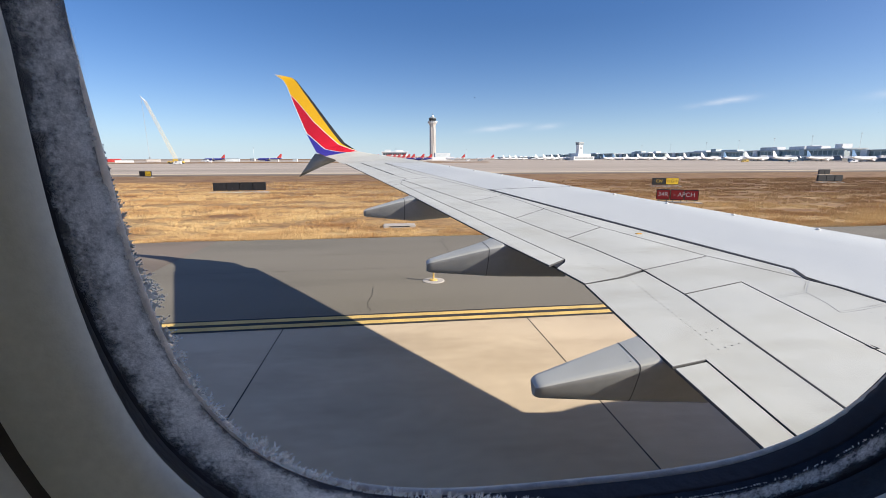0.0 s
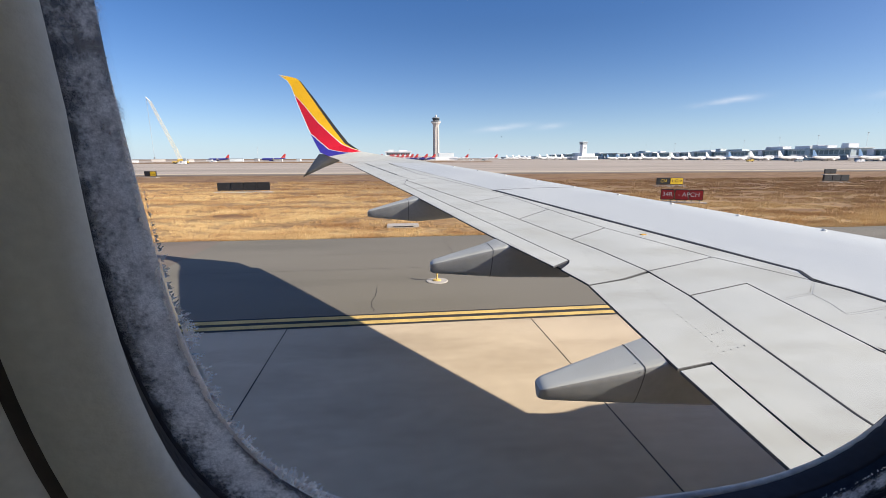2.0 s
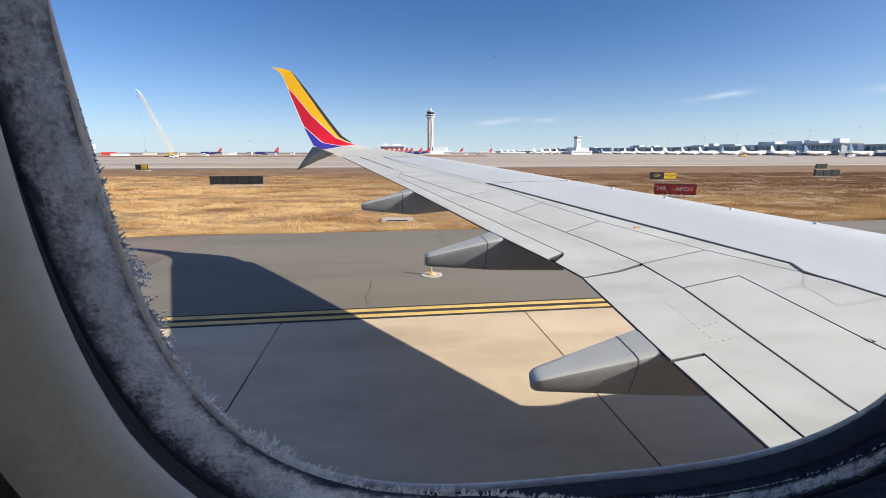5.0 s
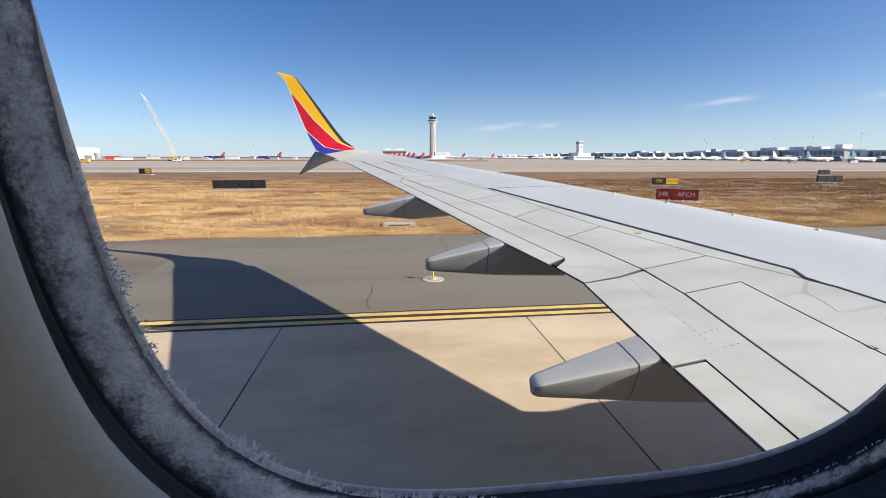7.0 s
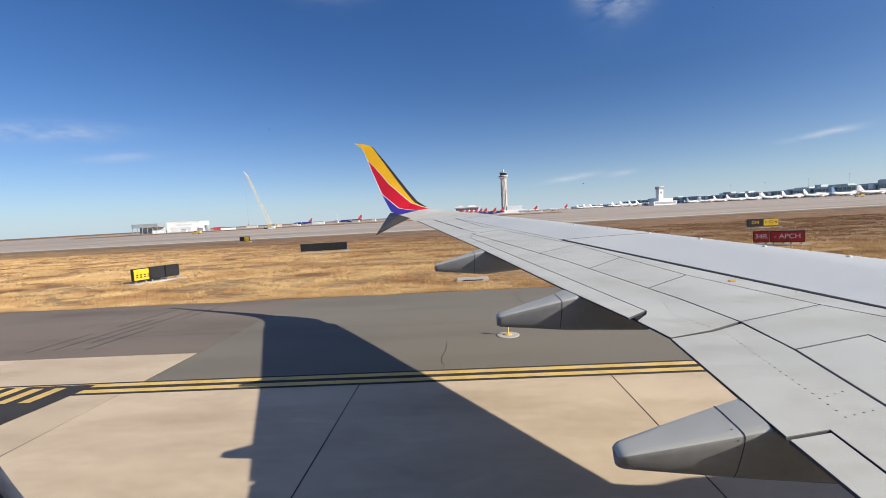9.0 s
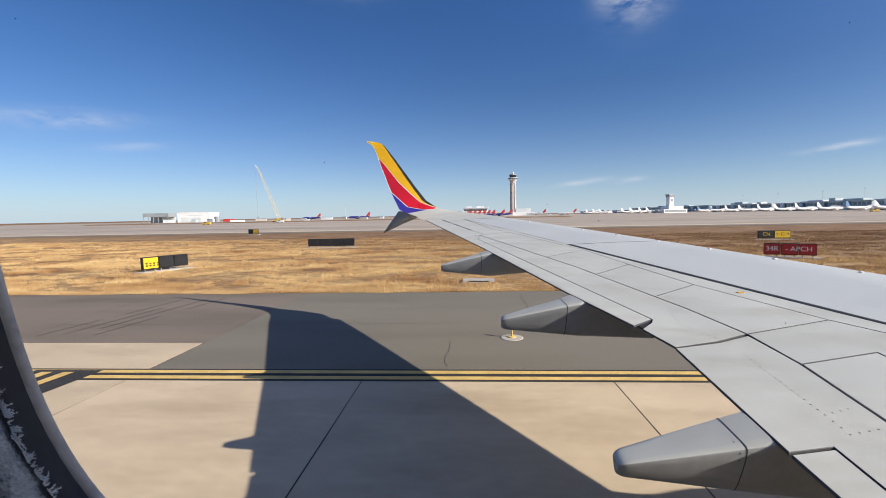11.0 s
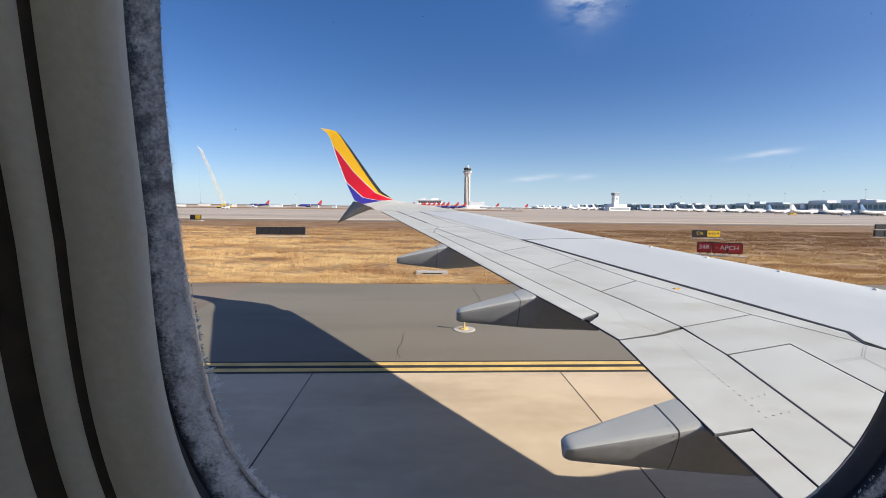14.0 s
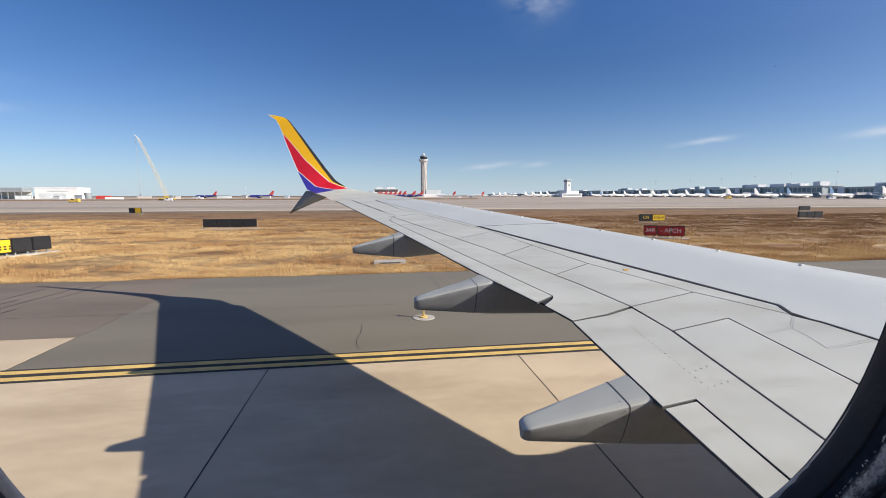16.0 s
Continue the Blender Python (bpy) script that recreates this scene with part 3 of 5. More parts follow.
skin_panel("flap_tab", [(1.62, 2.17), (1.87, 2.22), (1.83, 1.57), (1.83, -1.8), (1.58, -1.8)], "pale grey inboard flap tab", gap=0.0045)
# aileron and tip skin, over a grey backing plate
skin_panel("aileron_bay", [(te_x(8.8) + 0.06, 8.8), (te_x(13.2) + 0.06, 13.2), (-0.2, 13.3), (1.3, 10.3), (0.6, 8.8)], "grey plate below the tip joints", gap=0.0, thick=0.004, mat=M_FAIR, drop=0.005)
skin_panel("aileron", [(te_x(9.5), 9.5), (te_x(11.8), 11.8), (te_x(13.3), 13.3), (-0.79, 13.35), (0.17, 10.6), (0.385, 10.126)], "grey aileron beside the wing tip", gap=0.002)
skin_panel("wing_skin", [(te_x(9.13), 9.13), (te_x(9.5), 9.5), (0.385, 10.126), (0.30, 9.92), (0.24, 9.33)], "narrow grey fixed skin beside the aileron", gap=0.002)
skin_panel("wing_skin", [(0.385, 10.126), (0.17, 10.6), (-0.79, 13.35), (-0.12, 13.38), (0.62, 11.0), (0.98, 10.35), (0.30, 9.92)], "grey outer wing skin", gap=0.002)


# dark strip behind the slats, seal and painted step shadow, proud of the skin
def seam(name, pts, width, lift=0.003, mat=None, label=""):
    bm = bmesh.new()
    rows = []
    for i, p in enumerate(pts):
        a, b = Vector(pts[max(0, i - 1)]), Vector(pts[min(len(pts) - 1, i + 1)])
        d = (b - a).normalized()
        n = Vector((-d.y, d.x)) * (width(p[1]) if callable(width) else width) / 2
        l, r = Vector(p) + n, Vector(p) - n
        rows.append([(l.x, l.y, wing_z(l.y) - 0.01), (l.x, l.y, wing_z(l.y) + lift), (r.x, r.y, wing_z(r.y) + lift), (r.x, r.y, wing_z(r.y) - 0.01)])
    return part(name, loft(rows, bm=bm), mat or M_SEAL, airliner, label)


# wider outboard, where the black also paints the slat step's shadow
seam("slat_step_strip", [(slat_x(y) + 0.006, y) for y in (8.49, 7.5, 6.5, 5.5, 4.6, 3.66, 3.52, 3.40, 3.21, 2.87, 2.0, 0.5, -1.5)], lambda y: along([(3.4, 0.034), (3.9, 0.06), (6.0, 0.075), (9.0, 0.08)], max(3.4, y))[0], 0.005, label="black strip behind the slats, rubber seal and painted step shadow")
seam("hinge_seal", [(hinge_x(y), y) for y in (-1.7, 0.5, 1.72, 3.2, 3.79, 4.51, 5.5, 6.5, 8.0, 9.91)], 0.015, 0.002)
# joint across the leading edge between two slats
seam("slat_joint", [(1.99, 8.49), (2.9, 8.66), (crest_x(8.75), 8.75)], 0.014, 0.0045, M_SEAL)
# aileron hinge dashes near the tip
for ya, yb in ((13.3, 12.47), (12.2, 11.58), (11.41, 10.76)):
    fx = lambda y: along([(10.126, 0.385), (10.6, 0.17), (13.35, -0.79)], y)[0]
    seam("vent_slot", [(fx(ya), ya), (fx(yb), yb)], 0.035, 0.004)
# riveted access panel outline, as small fastener heads
rivets = bmesh.new()


def fasteners(pts, step, r):
    bm = rivets
    for (x0, y0), (x1, y1) in zip(pts, pts[1:]):
        n = max(1, int(math.hypot(x1 - x0, y1 - y0) / step))
        for k in range(n):
            x, y = x0 + (x1 - x0) * k / n, y0 + (y1 - y0) * k / n
            vs = [bm.verts.new((x + r * math.cos(a), y + r * math.sin(a), wing_z(y) + 0.0012)) for a in (0, 1.047, 2.094, 3.142, 4.189, 5.236)]
            top = bm.verts.new((x, y, wing_z(y) + 0.003))
            for i in range(6):
                bm.faces.new((vs[i], vs[(i + 1) % 6], top))


fasteners([(2.15, 3.63), (2.10, 3.1), (2.06, 2.53), (2.04, 2.34), (2.29, 2.41)], 0.055, 0.006)
fasteners([(2.06, 2.53), (2.30, 2.62)], 0.055, 0.006)
ACCESS = [(3.13, 3.067), (3.473, 3.151), (3.44, 2.96), (3.367, 2.761), (3.498, 2.777), (3.907, 2.857)]
fasteners(ACCESS, 0.032, 0.005)
fasteners([(3.473, 3.151), (3.729, 3.379)], 0.032, 0.005)
fasteners([(3.60, 2.767), (3.614, 2.624), (3.80, 2.60)], 0.04, 0.005)
seam("panel_joint", [(x, y - 0.025) for x, y in ACCESS], 0.004, 0.0008, M_FAIR)
seam("panel_joint", [(3.478, 3.135), (3.735, 3.36)], 0.004, 0.0008, M_FAIR)
fasteners([(2.00, 4.25), (1.96, 4.02), (2.12, 3.66)], 0.05, 0.007)
fasteners([(2.16, 4.46), (2.04, 4.42), (2.00, 4.25)], 0.05, 0.007)
fasteners([(3.30, 4.10), (2.44, 3.80)], 0.045, 0.005)
tagged(part("fasteners", rivets, M_DARKG, airliner, "rows of small dark rivet heads"), kind="stuff")
# small latch on the inboard spoiler and a yellow hoist fitting
for x0, y0, x1, y1 in ((3.035, 2.235, 3.04, 2.30), (3.075, 2.235, 3.08, 2.30), (3.04, 2.235, 3.075, 2.241), (3.04, 2.294, 3.075, 2.30)):
    part("latch", box(x0, y0, wing_z(2.26) - 0.002, x1, y1, wing_z(2.26) + 0.003, 0.001), M_SEAL, airliner, "dark outlined latch")
part("hoist_fitting", box(3.06, 5.035, wing_z(5.06) + 0.001, 3.13, 5.075, wing_z(5.06) + 0.012, 0.004), M_WY, airliner, "small yellow hoist fitting")
# fasteners along the crest, white paint in place of their sun glints
def crest_studs():
    for k in range(11):
        y = 3.2 + 0.92 * k
        x = crest_x(y) - 0.12
        part("stud", lathe([(0.030, 0), (0.028, 0.009), (0.021, 0.018), (0.011, 0.023), (0.002, 0.025)], 12, centre=(x, y, wing_z(y) + 0.001)), M_WHITE, airliner, smooth=True)


crest_studs()


# engine nacelle under the wing, ahead of its leading edge
part("engine_nacelle", lathe([(0.55, 4.5), (0.98, 5.15), (1.05, 5.55), (0.985, 6.05), (0.99, 6.6), (1.10, 7.2), (1.14, 8.0), (1.06, 9.2), (0.94, 9.5), (0.8, 9.35)], 32, axis="x", centre=(0, 3.4, 1.62)), M_NAVY, airliner, "rounded blue engine nacelle", smooth=True)
part("pylon", box(5.2, 3.30, 2.0, 7.2, 3.50, 2.60, 0.05), M_FAIR, airliner)
# flap track fairings
def fairing(y_far, y_near, tip, tip_top, tip_low, seam_low, end_x, end_low):
    """A canoe: a flat tapering lid flush with the trailing edge, over a keeled body that runs on under the wing."""
    yc, h0 = (y_far + y_near) / 2, (y_far - y_near) / 2
    x_te, z_te = te_x(yc), wing_z(yc) - 0.005
    slant = (te_x(y_far) - te_x(y_near)) / (y_far - y_near)

    def ring(f, grow=0.0):
        """Station f: below 0 under the wing, 0 at the trailing edge, 1 at the blunt end."""
        if f < 0:
            k = -f
            x, zt, zb, h = x_te + (end_x - x_te) * k, z_te - 0.10 * k - 0.012, seam_low + (end_low - seam_low) * k, h0 * (1 - 0.25 * k)
            r, bend = 1.0, slant
        else:
            x = x_te + (tip - x_te) * f
            zt, zb, h = z_te + (tip_top - z_te) * f, seam_low + (tip_low - seam_low) * f, h0 * (1 - 0.58 * f ** 1.1)
            r = math.sqrt(max(0.0, 1 - ((f - 0.93) / 0.078) ** 2)) if f > 0.93 else 1.0
            bend = slant * (1 - min(1.0, f / 0.25))
        mid = zb + (zt - zb) * 0.55
        zt, zb, h = mid + (zt - mid) * (0.5 + 0.5 * r), mid + (zb - mid) * (0.5 + 0.5 * r), h * (0.5 + 0.5 * r) + grow
        t = zt - zb
        prof = [(-0.6, 1.0), (-0.92, 0.988), (-0.985, 0.96), (-1.0, 0.91), (-0.94, 0.77), (-0.72, 0.46), (-0.50, 0.20), (-0.30, 0.05), (-0.10, 0.0)]
        prof = prof + [(-u, v) for u, v in prof[::-1]]
        return [(x + bend * u * h, yc + u * h, zb - grow + v * (t + 2 * grow) + 0.0963 * u * h * v) for u, v in prof]
    fs = [-1.0, -0.5, -0.03, 0.0, 0.06, 0.12, 0.2, 0.35, 0.5, 0.7, 0.85, 0.93, 0.955, 0.975, 0.99, 1.0]
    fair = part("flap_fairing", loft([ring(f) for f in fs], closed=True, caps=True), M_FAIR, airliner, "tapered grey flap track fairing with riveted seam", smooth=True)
    # upward faces get the lighter wing paint, leaving the sides painted as shaded
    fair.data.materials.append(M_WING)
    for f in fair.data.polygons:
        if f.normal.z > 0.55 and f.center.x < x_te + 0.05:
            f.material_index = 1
    es = fair.modifiers.new("crease", "EDGE_SPLIT")
    es.split_angle = radians(38)
    part("fairing_seam", loft([ring(f, 0.0015) for f in (0.178, 0.185)], closed=True), M_SEAL, fair)
    bm = bmesh.new()
    for u in (-0.62, -0.3, 0.02, 0.34):
        x, y, z = ring(0.225)[0]
        lathe([(0.0045, -0.004), (0.0045, 0.0012)], 6, bm, centre=(x, yc + u * h0 * 0.86, z))
    for k in (3, 4):
        lathe([(0.0035, -0.002), (0.0035, 0.002)], 6, bm, axis="y", centre=ring(0.225)[k])
    tagged(part("fairing_screws", bm, M_SEAL, fair), kind="stuff")
    return fair


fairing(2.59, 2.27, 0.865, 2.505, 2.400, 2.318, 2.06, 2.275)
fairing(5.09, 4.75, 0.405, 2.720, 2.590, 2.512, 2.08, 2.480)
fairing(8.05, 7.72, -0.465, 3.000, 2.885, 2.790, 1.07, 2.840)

# winglet: sections from the wing tip upwards, leading and trailing edge
WINGLET = [(1.26, 13.4, 3.79, -1.30, 13.4, 3.77), (0.70, 14.2, 3.90, -1.50, 14.0, 3.80), (-0.30, 14.75, 4.04, -1.70, 14.5, 3.90), (-1.02, 15.0, 4.17, -2.05, 14.95, 4.01), (-1.44, 15.3, 4.45, -2.37, 15.2, 4.14), (-1.78, 15.44, 4.88, -2.57, 15.4, 4.50),
           (-2.08, 15.55, 5.29, -2.78, 15.55, 4.92), (-2.57, 15.75, 5.96, -3.10, 15.75, 5.72), (-2.98, 15.9, 6.48, -3.31, 15.9, 6.31), (-3.16, 15.98, 6.60, -3.44, 15.98, 6.52), (-3.45, 16.06, 6.67, -3.72, 16.1, 6.71)]


def build_winglet():
    def section(s):
        i = min(int(s), len(WINGLET) - 2)
        k = s - i
        v = [a + (b - a) * k for a, b in zip(WINGLET[i], WINGLET[i + 1])]
        return Vector(v[:3]), Vector(v[3:])
    # paint limits along the chord (0 leading, 1 trailing) per section
    def bands(s):
        grey = along([(0, 0.0), (3.1, 0.0), (3.5, 0.09), (4.2, 0.12), (7.2, 0.12), (8.0, 0.06), (8.5, 0.0), (10, 0.0)], s)[0]
        yr = along([(0, 0.0), (3.0, 0.0), (3.3, 0.105), (3.7, 0.18), (4.2, 0.25), (4.7, 0.315), (5.2, 0.38), (5.7, 0.45), (6.1, 0.525), (6.5, 0.61), (6.9, 0.72), (7.2, 0.83), (7.5, 0.97), (7.6, 1.0), (10, 1.0)], s)[0]
        rb = along([(0, 0.3), (3.0, 0.34), (3.15, 0.47), (3.4, 0.58), (3.75, 0.665), (4.2, 0.745), (4.7, 0.82), (5.2, 0.905), (5.6, 1.0), (10, 1.0)], s)[0]
        return [0.0, grey, max(grey, yr - 0.025), max(grey, yr), max(grey, yr, rb - 0.03), max(grey, yr, rb), 1.0]
    mats = [M_LEAD, M_WY, M_WHITE, M_WR, M_WHITE, M_WB, M_WING, M_WING2]
    verts, faces, idx = [], [], []
    steps = [k * 0.1 for k in range(0, 101)]
    per = 7
    for s in steps:
        le, te = section(s)
        cs = bands(s)
        for c in cs:
            p = le.lerp(te, c)
            bulge = 0.05 * math.sin(math.pi * min(1, 0.08 + c)) * (1 - s / 12)
            verts.append(p + Vector((0, -bulge if s > 3 else 0, bulge * 0.4)))
        for c in cs:
            p = le.lerp(te, c)
            bulge = 0.04 * math.sin(math.pi * c) + 0.004
            verts.append(p + Vector((0, bulge, -bulge)))
    n = per * 2
    for i in range(len(steps) - 1):
        s = (steps[i] + steps[i + 1]) / 2
        for k in range(per - 1):
            a = i * n + k
            faces.append((a, a + 1, a + 1 + n, a + n))
            # below the paint the tip stays grey
            idx.append(6 if s < 3.05 else k)
            b = a + per
            faces.append((b, b + n, b + 1 + n, b + 1))
            idx.append(6 if s < 3.05 else (1 if s > 7.5 else 3))
        a = i * n
        faces.append((a, a + n, a + n + per, a + per))
        idx.append(6 if s < 3.05 else 7)
        a = i * n + per - 1
        faces.append((a, a + per, a + per + n, a + n))
        idx.append(6 if s < 3.05 else 1)
    mesh_ob("winglet", verts, faces, mats, airliner, "upswept winglet painted golden yellow, red and indigo", smooth=False, index=idx)
    # lower scimitar fin
    a, b, c, d = Vector((-1.45, 15.0, 3.97)), Vector((-2.41, 15.22, 4.10)), Vector((-3.12, 15.9, 3.30)), Vector((-2.70, 15.75, 3.50))
    rows = []
    for f in (0, 0.35, 0.7, 1.0):
        le = a.lerp(d, f) if f < 1 else c.lerp(d, 0.25)
        te = b.lerp(c, f)
        mid = le.lerp(te, 0.45)
        off = Vector((0.0, -0.025, -0.02)) * (1 - 0.7 * f)
        rows.append([le, mid + off, te, mid - off])
    part("ventral_fin", loft(rows, closed=True, caps=True), M_FIN, airliner, "grey lower winglet blade", smooth=True)
    # wick at the tip
    part("static_wick", tube((-3.45, 16.02, 6.62), (-3.72, 16.1, 6.715), 0.006, 5), M_WHITE, airliner)


build_winglet()

# ---- the cabin window ----
WIN_X, WIN_Z, WIN_A, WIN_B, WIN_N = 0.0678, 3.9080, 0.1474, 0.1598, 3.362


def win_point(rho, ang, off):
    """On the window's outline scaled by rho, off metres inboard of the outer pane."""
    c, s = math.cos(ang), math.sin(ang)
    r = (abs(c) ** WIN_N + abs(s) ** WIN_N) ** (-1 / WIN_N)
    u, v = WIN_A * rho * r * c, WIN_B * rho * r * s
    z = WIN_Z + v
    return Vector((WIN_X + u, 0.1292 - 0.1078 * (z - 3.85) - off, z))


def ring_loft(profile, segs=144, wobble=None):
    rows = []
    for k in range(segs):
        a = 2 * math.pi * k / segs
        rows.append([win_point(r + (wobble(a, i) if wobble else 0), a, o) for i, (r, o) in enumerate(profile)])
    rows.append(rows[0])
    bm = loft(rows)
    bmesh.ops.remove_doubles(bm, verts=bm.verts[:], dist=1e-6)
    return bm


window = thing("window_1", "oval airliner cabin window with black seals and feathery frost round its rim", "window", (0, 0, 0), kind="structure")
part("outer_frame", ring_loft([(1.55, -0.015), (1.004, -0.003), (1.0, 0.0), (1.0015, 0.003), (1.004, 0.010), (1.008, 0.0185), (1.04, 0.021)]), M_RUBBER, window, "black outer window frame", smooth=True)
part("metal_rim", ring_loft([(1.001, -0.002), (0.997, -0.001), (0.9965, 0.001), (0.9985, 0.0035), (1.001, 0.0065), (1.004, 0.0085), (1.006, 0.0085)]), M_RIM, window, "smooth dark grey-violet metal rim", smooth=True)
def arc_loft(profile, d0, d1, segs=90):
    """Part of the rim, between two angles in degrees."""
    rows = []
    for k in range(segs + 1):
        f = k / segs
        full = min(1.0, 0.05 + f / 0.12, 0.05 + (1 - f) / 0.3)
        rows.append([win_point(1.0 - (1.0 - r) * full, radians(d0 + (d1 - d0) * f), o * (0.3 + 0.7 * full)) for r, o in profile])
    return loft(rows)


# added pale bead: its colour paints the bright line on the lower rim
part("rim_highlight", arc_loft([(1.0, -0.0036), (0.9940, -0.0034), (0.9922, -0.0020), (0.9936, -0.0004), (0.999, 0.0004)], 176, 334), M_RIMLIGHT, window, "pale bead painted as the bright highlight of the lower rim", smooth=True)
part("inner_seal", ring_loft([(1.03, 0.0185), (1.009, 0.0195), (1.002, 0.022), (0.986, 0.027), (0.966, 0.032), (0.953, 0.035), (0.962, 0.0375), (1.05, 0.037)]), M_RUBBER, window, "black rubber inner seal", smooth=True)
def lining(a, i):
    """The lining's lip stands further in along the aft side."""
    return -along([(0, 0.0), (80, 0.0), (130, 0.028), (185, 0.028), (200, 0.014), (215, 0.0), (360, 0.0)], math.degrees(a) % 360)[0]


PANEL = [(0.975, 0.0345), (0.950, 0.0350), (0.945, 0.0364), (0.946, 0.0390), (0.953, 0.0415), (0.965, 0.0428), (1.0, 0.0440), (1.048, 0.0455), (1.0525, 0.0445), (1.054, 0.0405), (1.066, 0.0405), (1.0675, 0.0455), (1.072, 0.0475), (1.104, 0.0505), (1.108, 0.0495), (1.110, 0.0440), (1.146, 0.0440), (1.148, 0.0510), (1.153, 0.0535), (1.25, 0.059), (1.75, 0.075), (2.6, 0.088), (4.5, 0.095)]
# nearly flush dark strips, added to paint the shade inside both grooves
for prof in ([(1.0505, 0.0444), (1.0545, 0.0446), (1.0645, 0.0452), (1.0690, 0.0458)], [(1.1060, 0.0492), (1.112, 0.0495), (1.144, 0.0512), (1.1500, 0.0518)]):
    part("groove_shade", ring_loft(prof, wobble=lining), M_GROOVE, window, "dark brown strip painting the shade in the panel groove", smooth=True)
part("sidewall_panel", ring_loft(PANEL, wobble=lining), M_PANEL, window, "grey-beige moulded plastic sidewall with curved grooves", smooth=True)


def frost_reach(a):
    """How far the frost reaches inwards (rho) at the angle a: most at the lower corner."""
    d = math.degrees(a) % 360
    return along([(0, 0.952), (90, 0.926), (140, 0.914), (170, 0.912), (190, 0.912), (203, 0.914), (215, 0.917), (226, 0.914), (240, 0.905), (250, 0.903), (259, 0.916), (269, 0.945), (282, 0.958), (300, 0.950), (318, 0.934), (335, 0.938), (360, 0.952)], d)[0]


def build_frost():
    rnd = random.Random(5)
    segs, n = 900, 16
    verts, faces = [], []
    for k in range(segs):
        a = 2 * math.pi * k / segs
        inner = frost_reach(a) + 0.007 * noise.noise((k * 0.09, 2, 0)) + 0.004 * noise.noise((k * 0.6, 5, 0))
        outer = 1.006 + 0.006 * noise.noise((k * 0.1, 9, 0)) + 0.004 * noise.noise((k * 0.6, 8, 0))
        for i in range(n + 1):
            f = i / n
            bump = 0.00022 * abs(noise.noise((k * 0.33, i * 0.66, 1)))
            verts.append(win_point(inner + (outer - inner) * f + rnd.uniform(-0.0006, 0.0006), a + rnd.uniform(-0.0008, 0.0008), 0.0186 + (bump if 0 < i < n else 0)))
    cover = []
    for k in range(segs):
        # thin frost above, thick at the aft lower corner
        thick = along([(0, -0.05), (60, -0.1), (140, -0.1), (178, 0.0), (196, 0.16), (206, 0.22), (240, 0.24), (265, 0.12), (300, 0.02), (345, 0.0), (360, -0.05)], 360.0 * k / segs)[0]
        bare = along([(0, 0.5), (120, 0.2), (205, 0.1), (232, 0.75), (345, 0.8), (360, 0.5)], 360.0 * k / segs)[0]
        for i in range(n + 1):
            cover.append(thick + along([(0, -0.2), (0.08, 0.3), (0.24, 0.6), (0.6, 0.55), (0.8, 0.36), (0.92, 0.2), (1.0, 0.0)], i / n)[0] - bare * max(0.0, i / n - 0.55))
        j = (k + 1) % segs
        for i in range(n):
            faces.append((k * (n + 1) + i, k * (n + 1) + i + 1, j * (n + 1) + i + 1, j * (n + 1) + i))
    band = mesh_ob("frost_band", verts, faces, M_FROST, window, "grainy white frost band on the pane", smooth=True)
    band.data.attributes.new("cover", "FLOAT", "POINT").data.foreach_set("value", cover)
    # feathery crystals along the inner edge of the frost: stems with side needles
    verts, faces = [], []
    def needle(p, q, w):
        d = (q - p)
        side = Vector((-d.z, 0, d.x)).normalized() * w
        i = len(verts)
        verts.extend([p - side, p + side, q])
        faces.append((i, i + 1, i + 2))
    def turned(h, t):
        return Vector((h.x * math.cos(t) - h.z * math.sin(t), 0, h.x * math.sin(t) + h.z * math.cos(t)))
    for k in range(2600):
        a = rnd.uniform(0, 2 * math.pi)
        d = math.degrees(a) % 360
        strong = along([(0, 0.0), (190, 0.0), (197, 0.5), (204, 1.0), (240, 1.0), (262, 0.5), (285, 0.18), (305, 0.0), (360, 0.0)], d)[0] * (0.55 + 0.6 * noise.noise((a * 9, 3, 1)))
        inner_rim = rnd.random() < 0.3 and 196 < d < 352
        r0, o = frost_reach(a) - 0.003 * min(1.0, 2 * strong), 0.0182
        if strong < 0.05 and not inner_rim:
            continue
        p = win_point(r0, a, o)
        h = turned((win_point(r0 - 0.1, a, o) - p).normalized(), rnd.gauss(0, 0.6))
        length = 0.0015 * rnd.uniform(0.3, 1.0) if inner_rim else max(0.05, strong) * rnd.uniform(0.0018, 0.0080)
        q = p + h * length
        needle(p, q, 0.00022)
        for j in range(int(4 + length * 1700)):
            f = rnd.uniform(0.1, 0.95)
            g = turned(h, rnd.choice((-1, 1)) * rnd.uniform(0.7, 1.1))
            c = p.lerp(q, f)
            needle(c, c + g * length * 0.36 * (1.1 - f), 0.00018)
    mesh_ob("frost_feathers", verts, faces, M_ICE, window, "feathery ice crystals growing over the pane")
    # loose specks of dirt on the pane
    verts, faces = [], []
    for k in range(26):
        a, r = rnd.uniform(0, 6.28), math.sqrt(rnd.random()) * 0.93
        p = win_point(r, a, 0.0010)
        s = rnd.uniform(0.00006, 0.00018)
        i = len(verts)
        verts.extend([p + Vector((s * math.cos(t), 0, s * math.sin(t))) for t in (0, 1.3, 2.5, 3.7, 5.0)])
        faces.append((i, i + 1, i + 2, i + 3, i + 4))
    mesh_ob("pane_specks", verts, faces, M_DARKG, window, "tiny dirt specks on the pane")


build_frost()


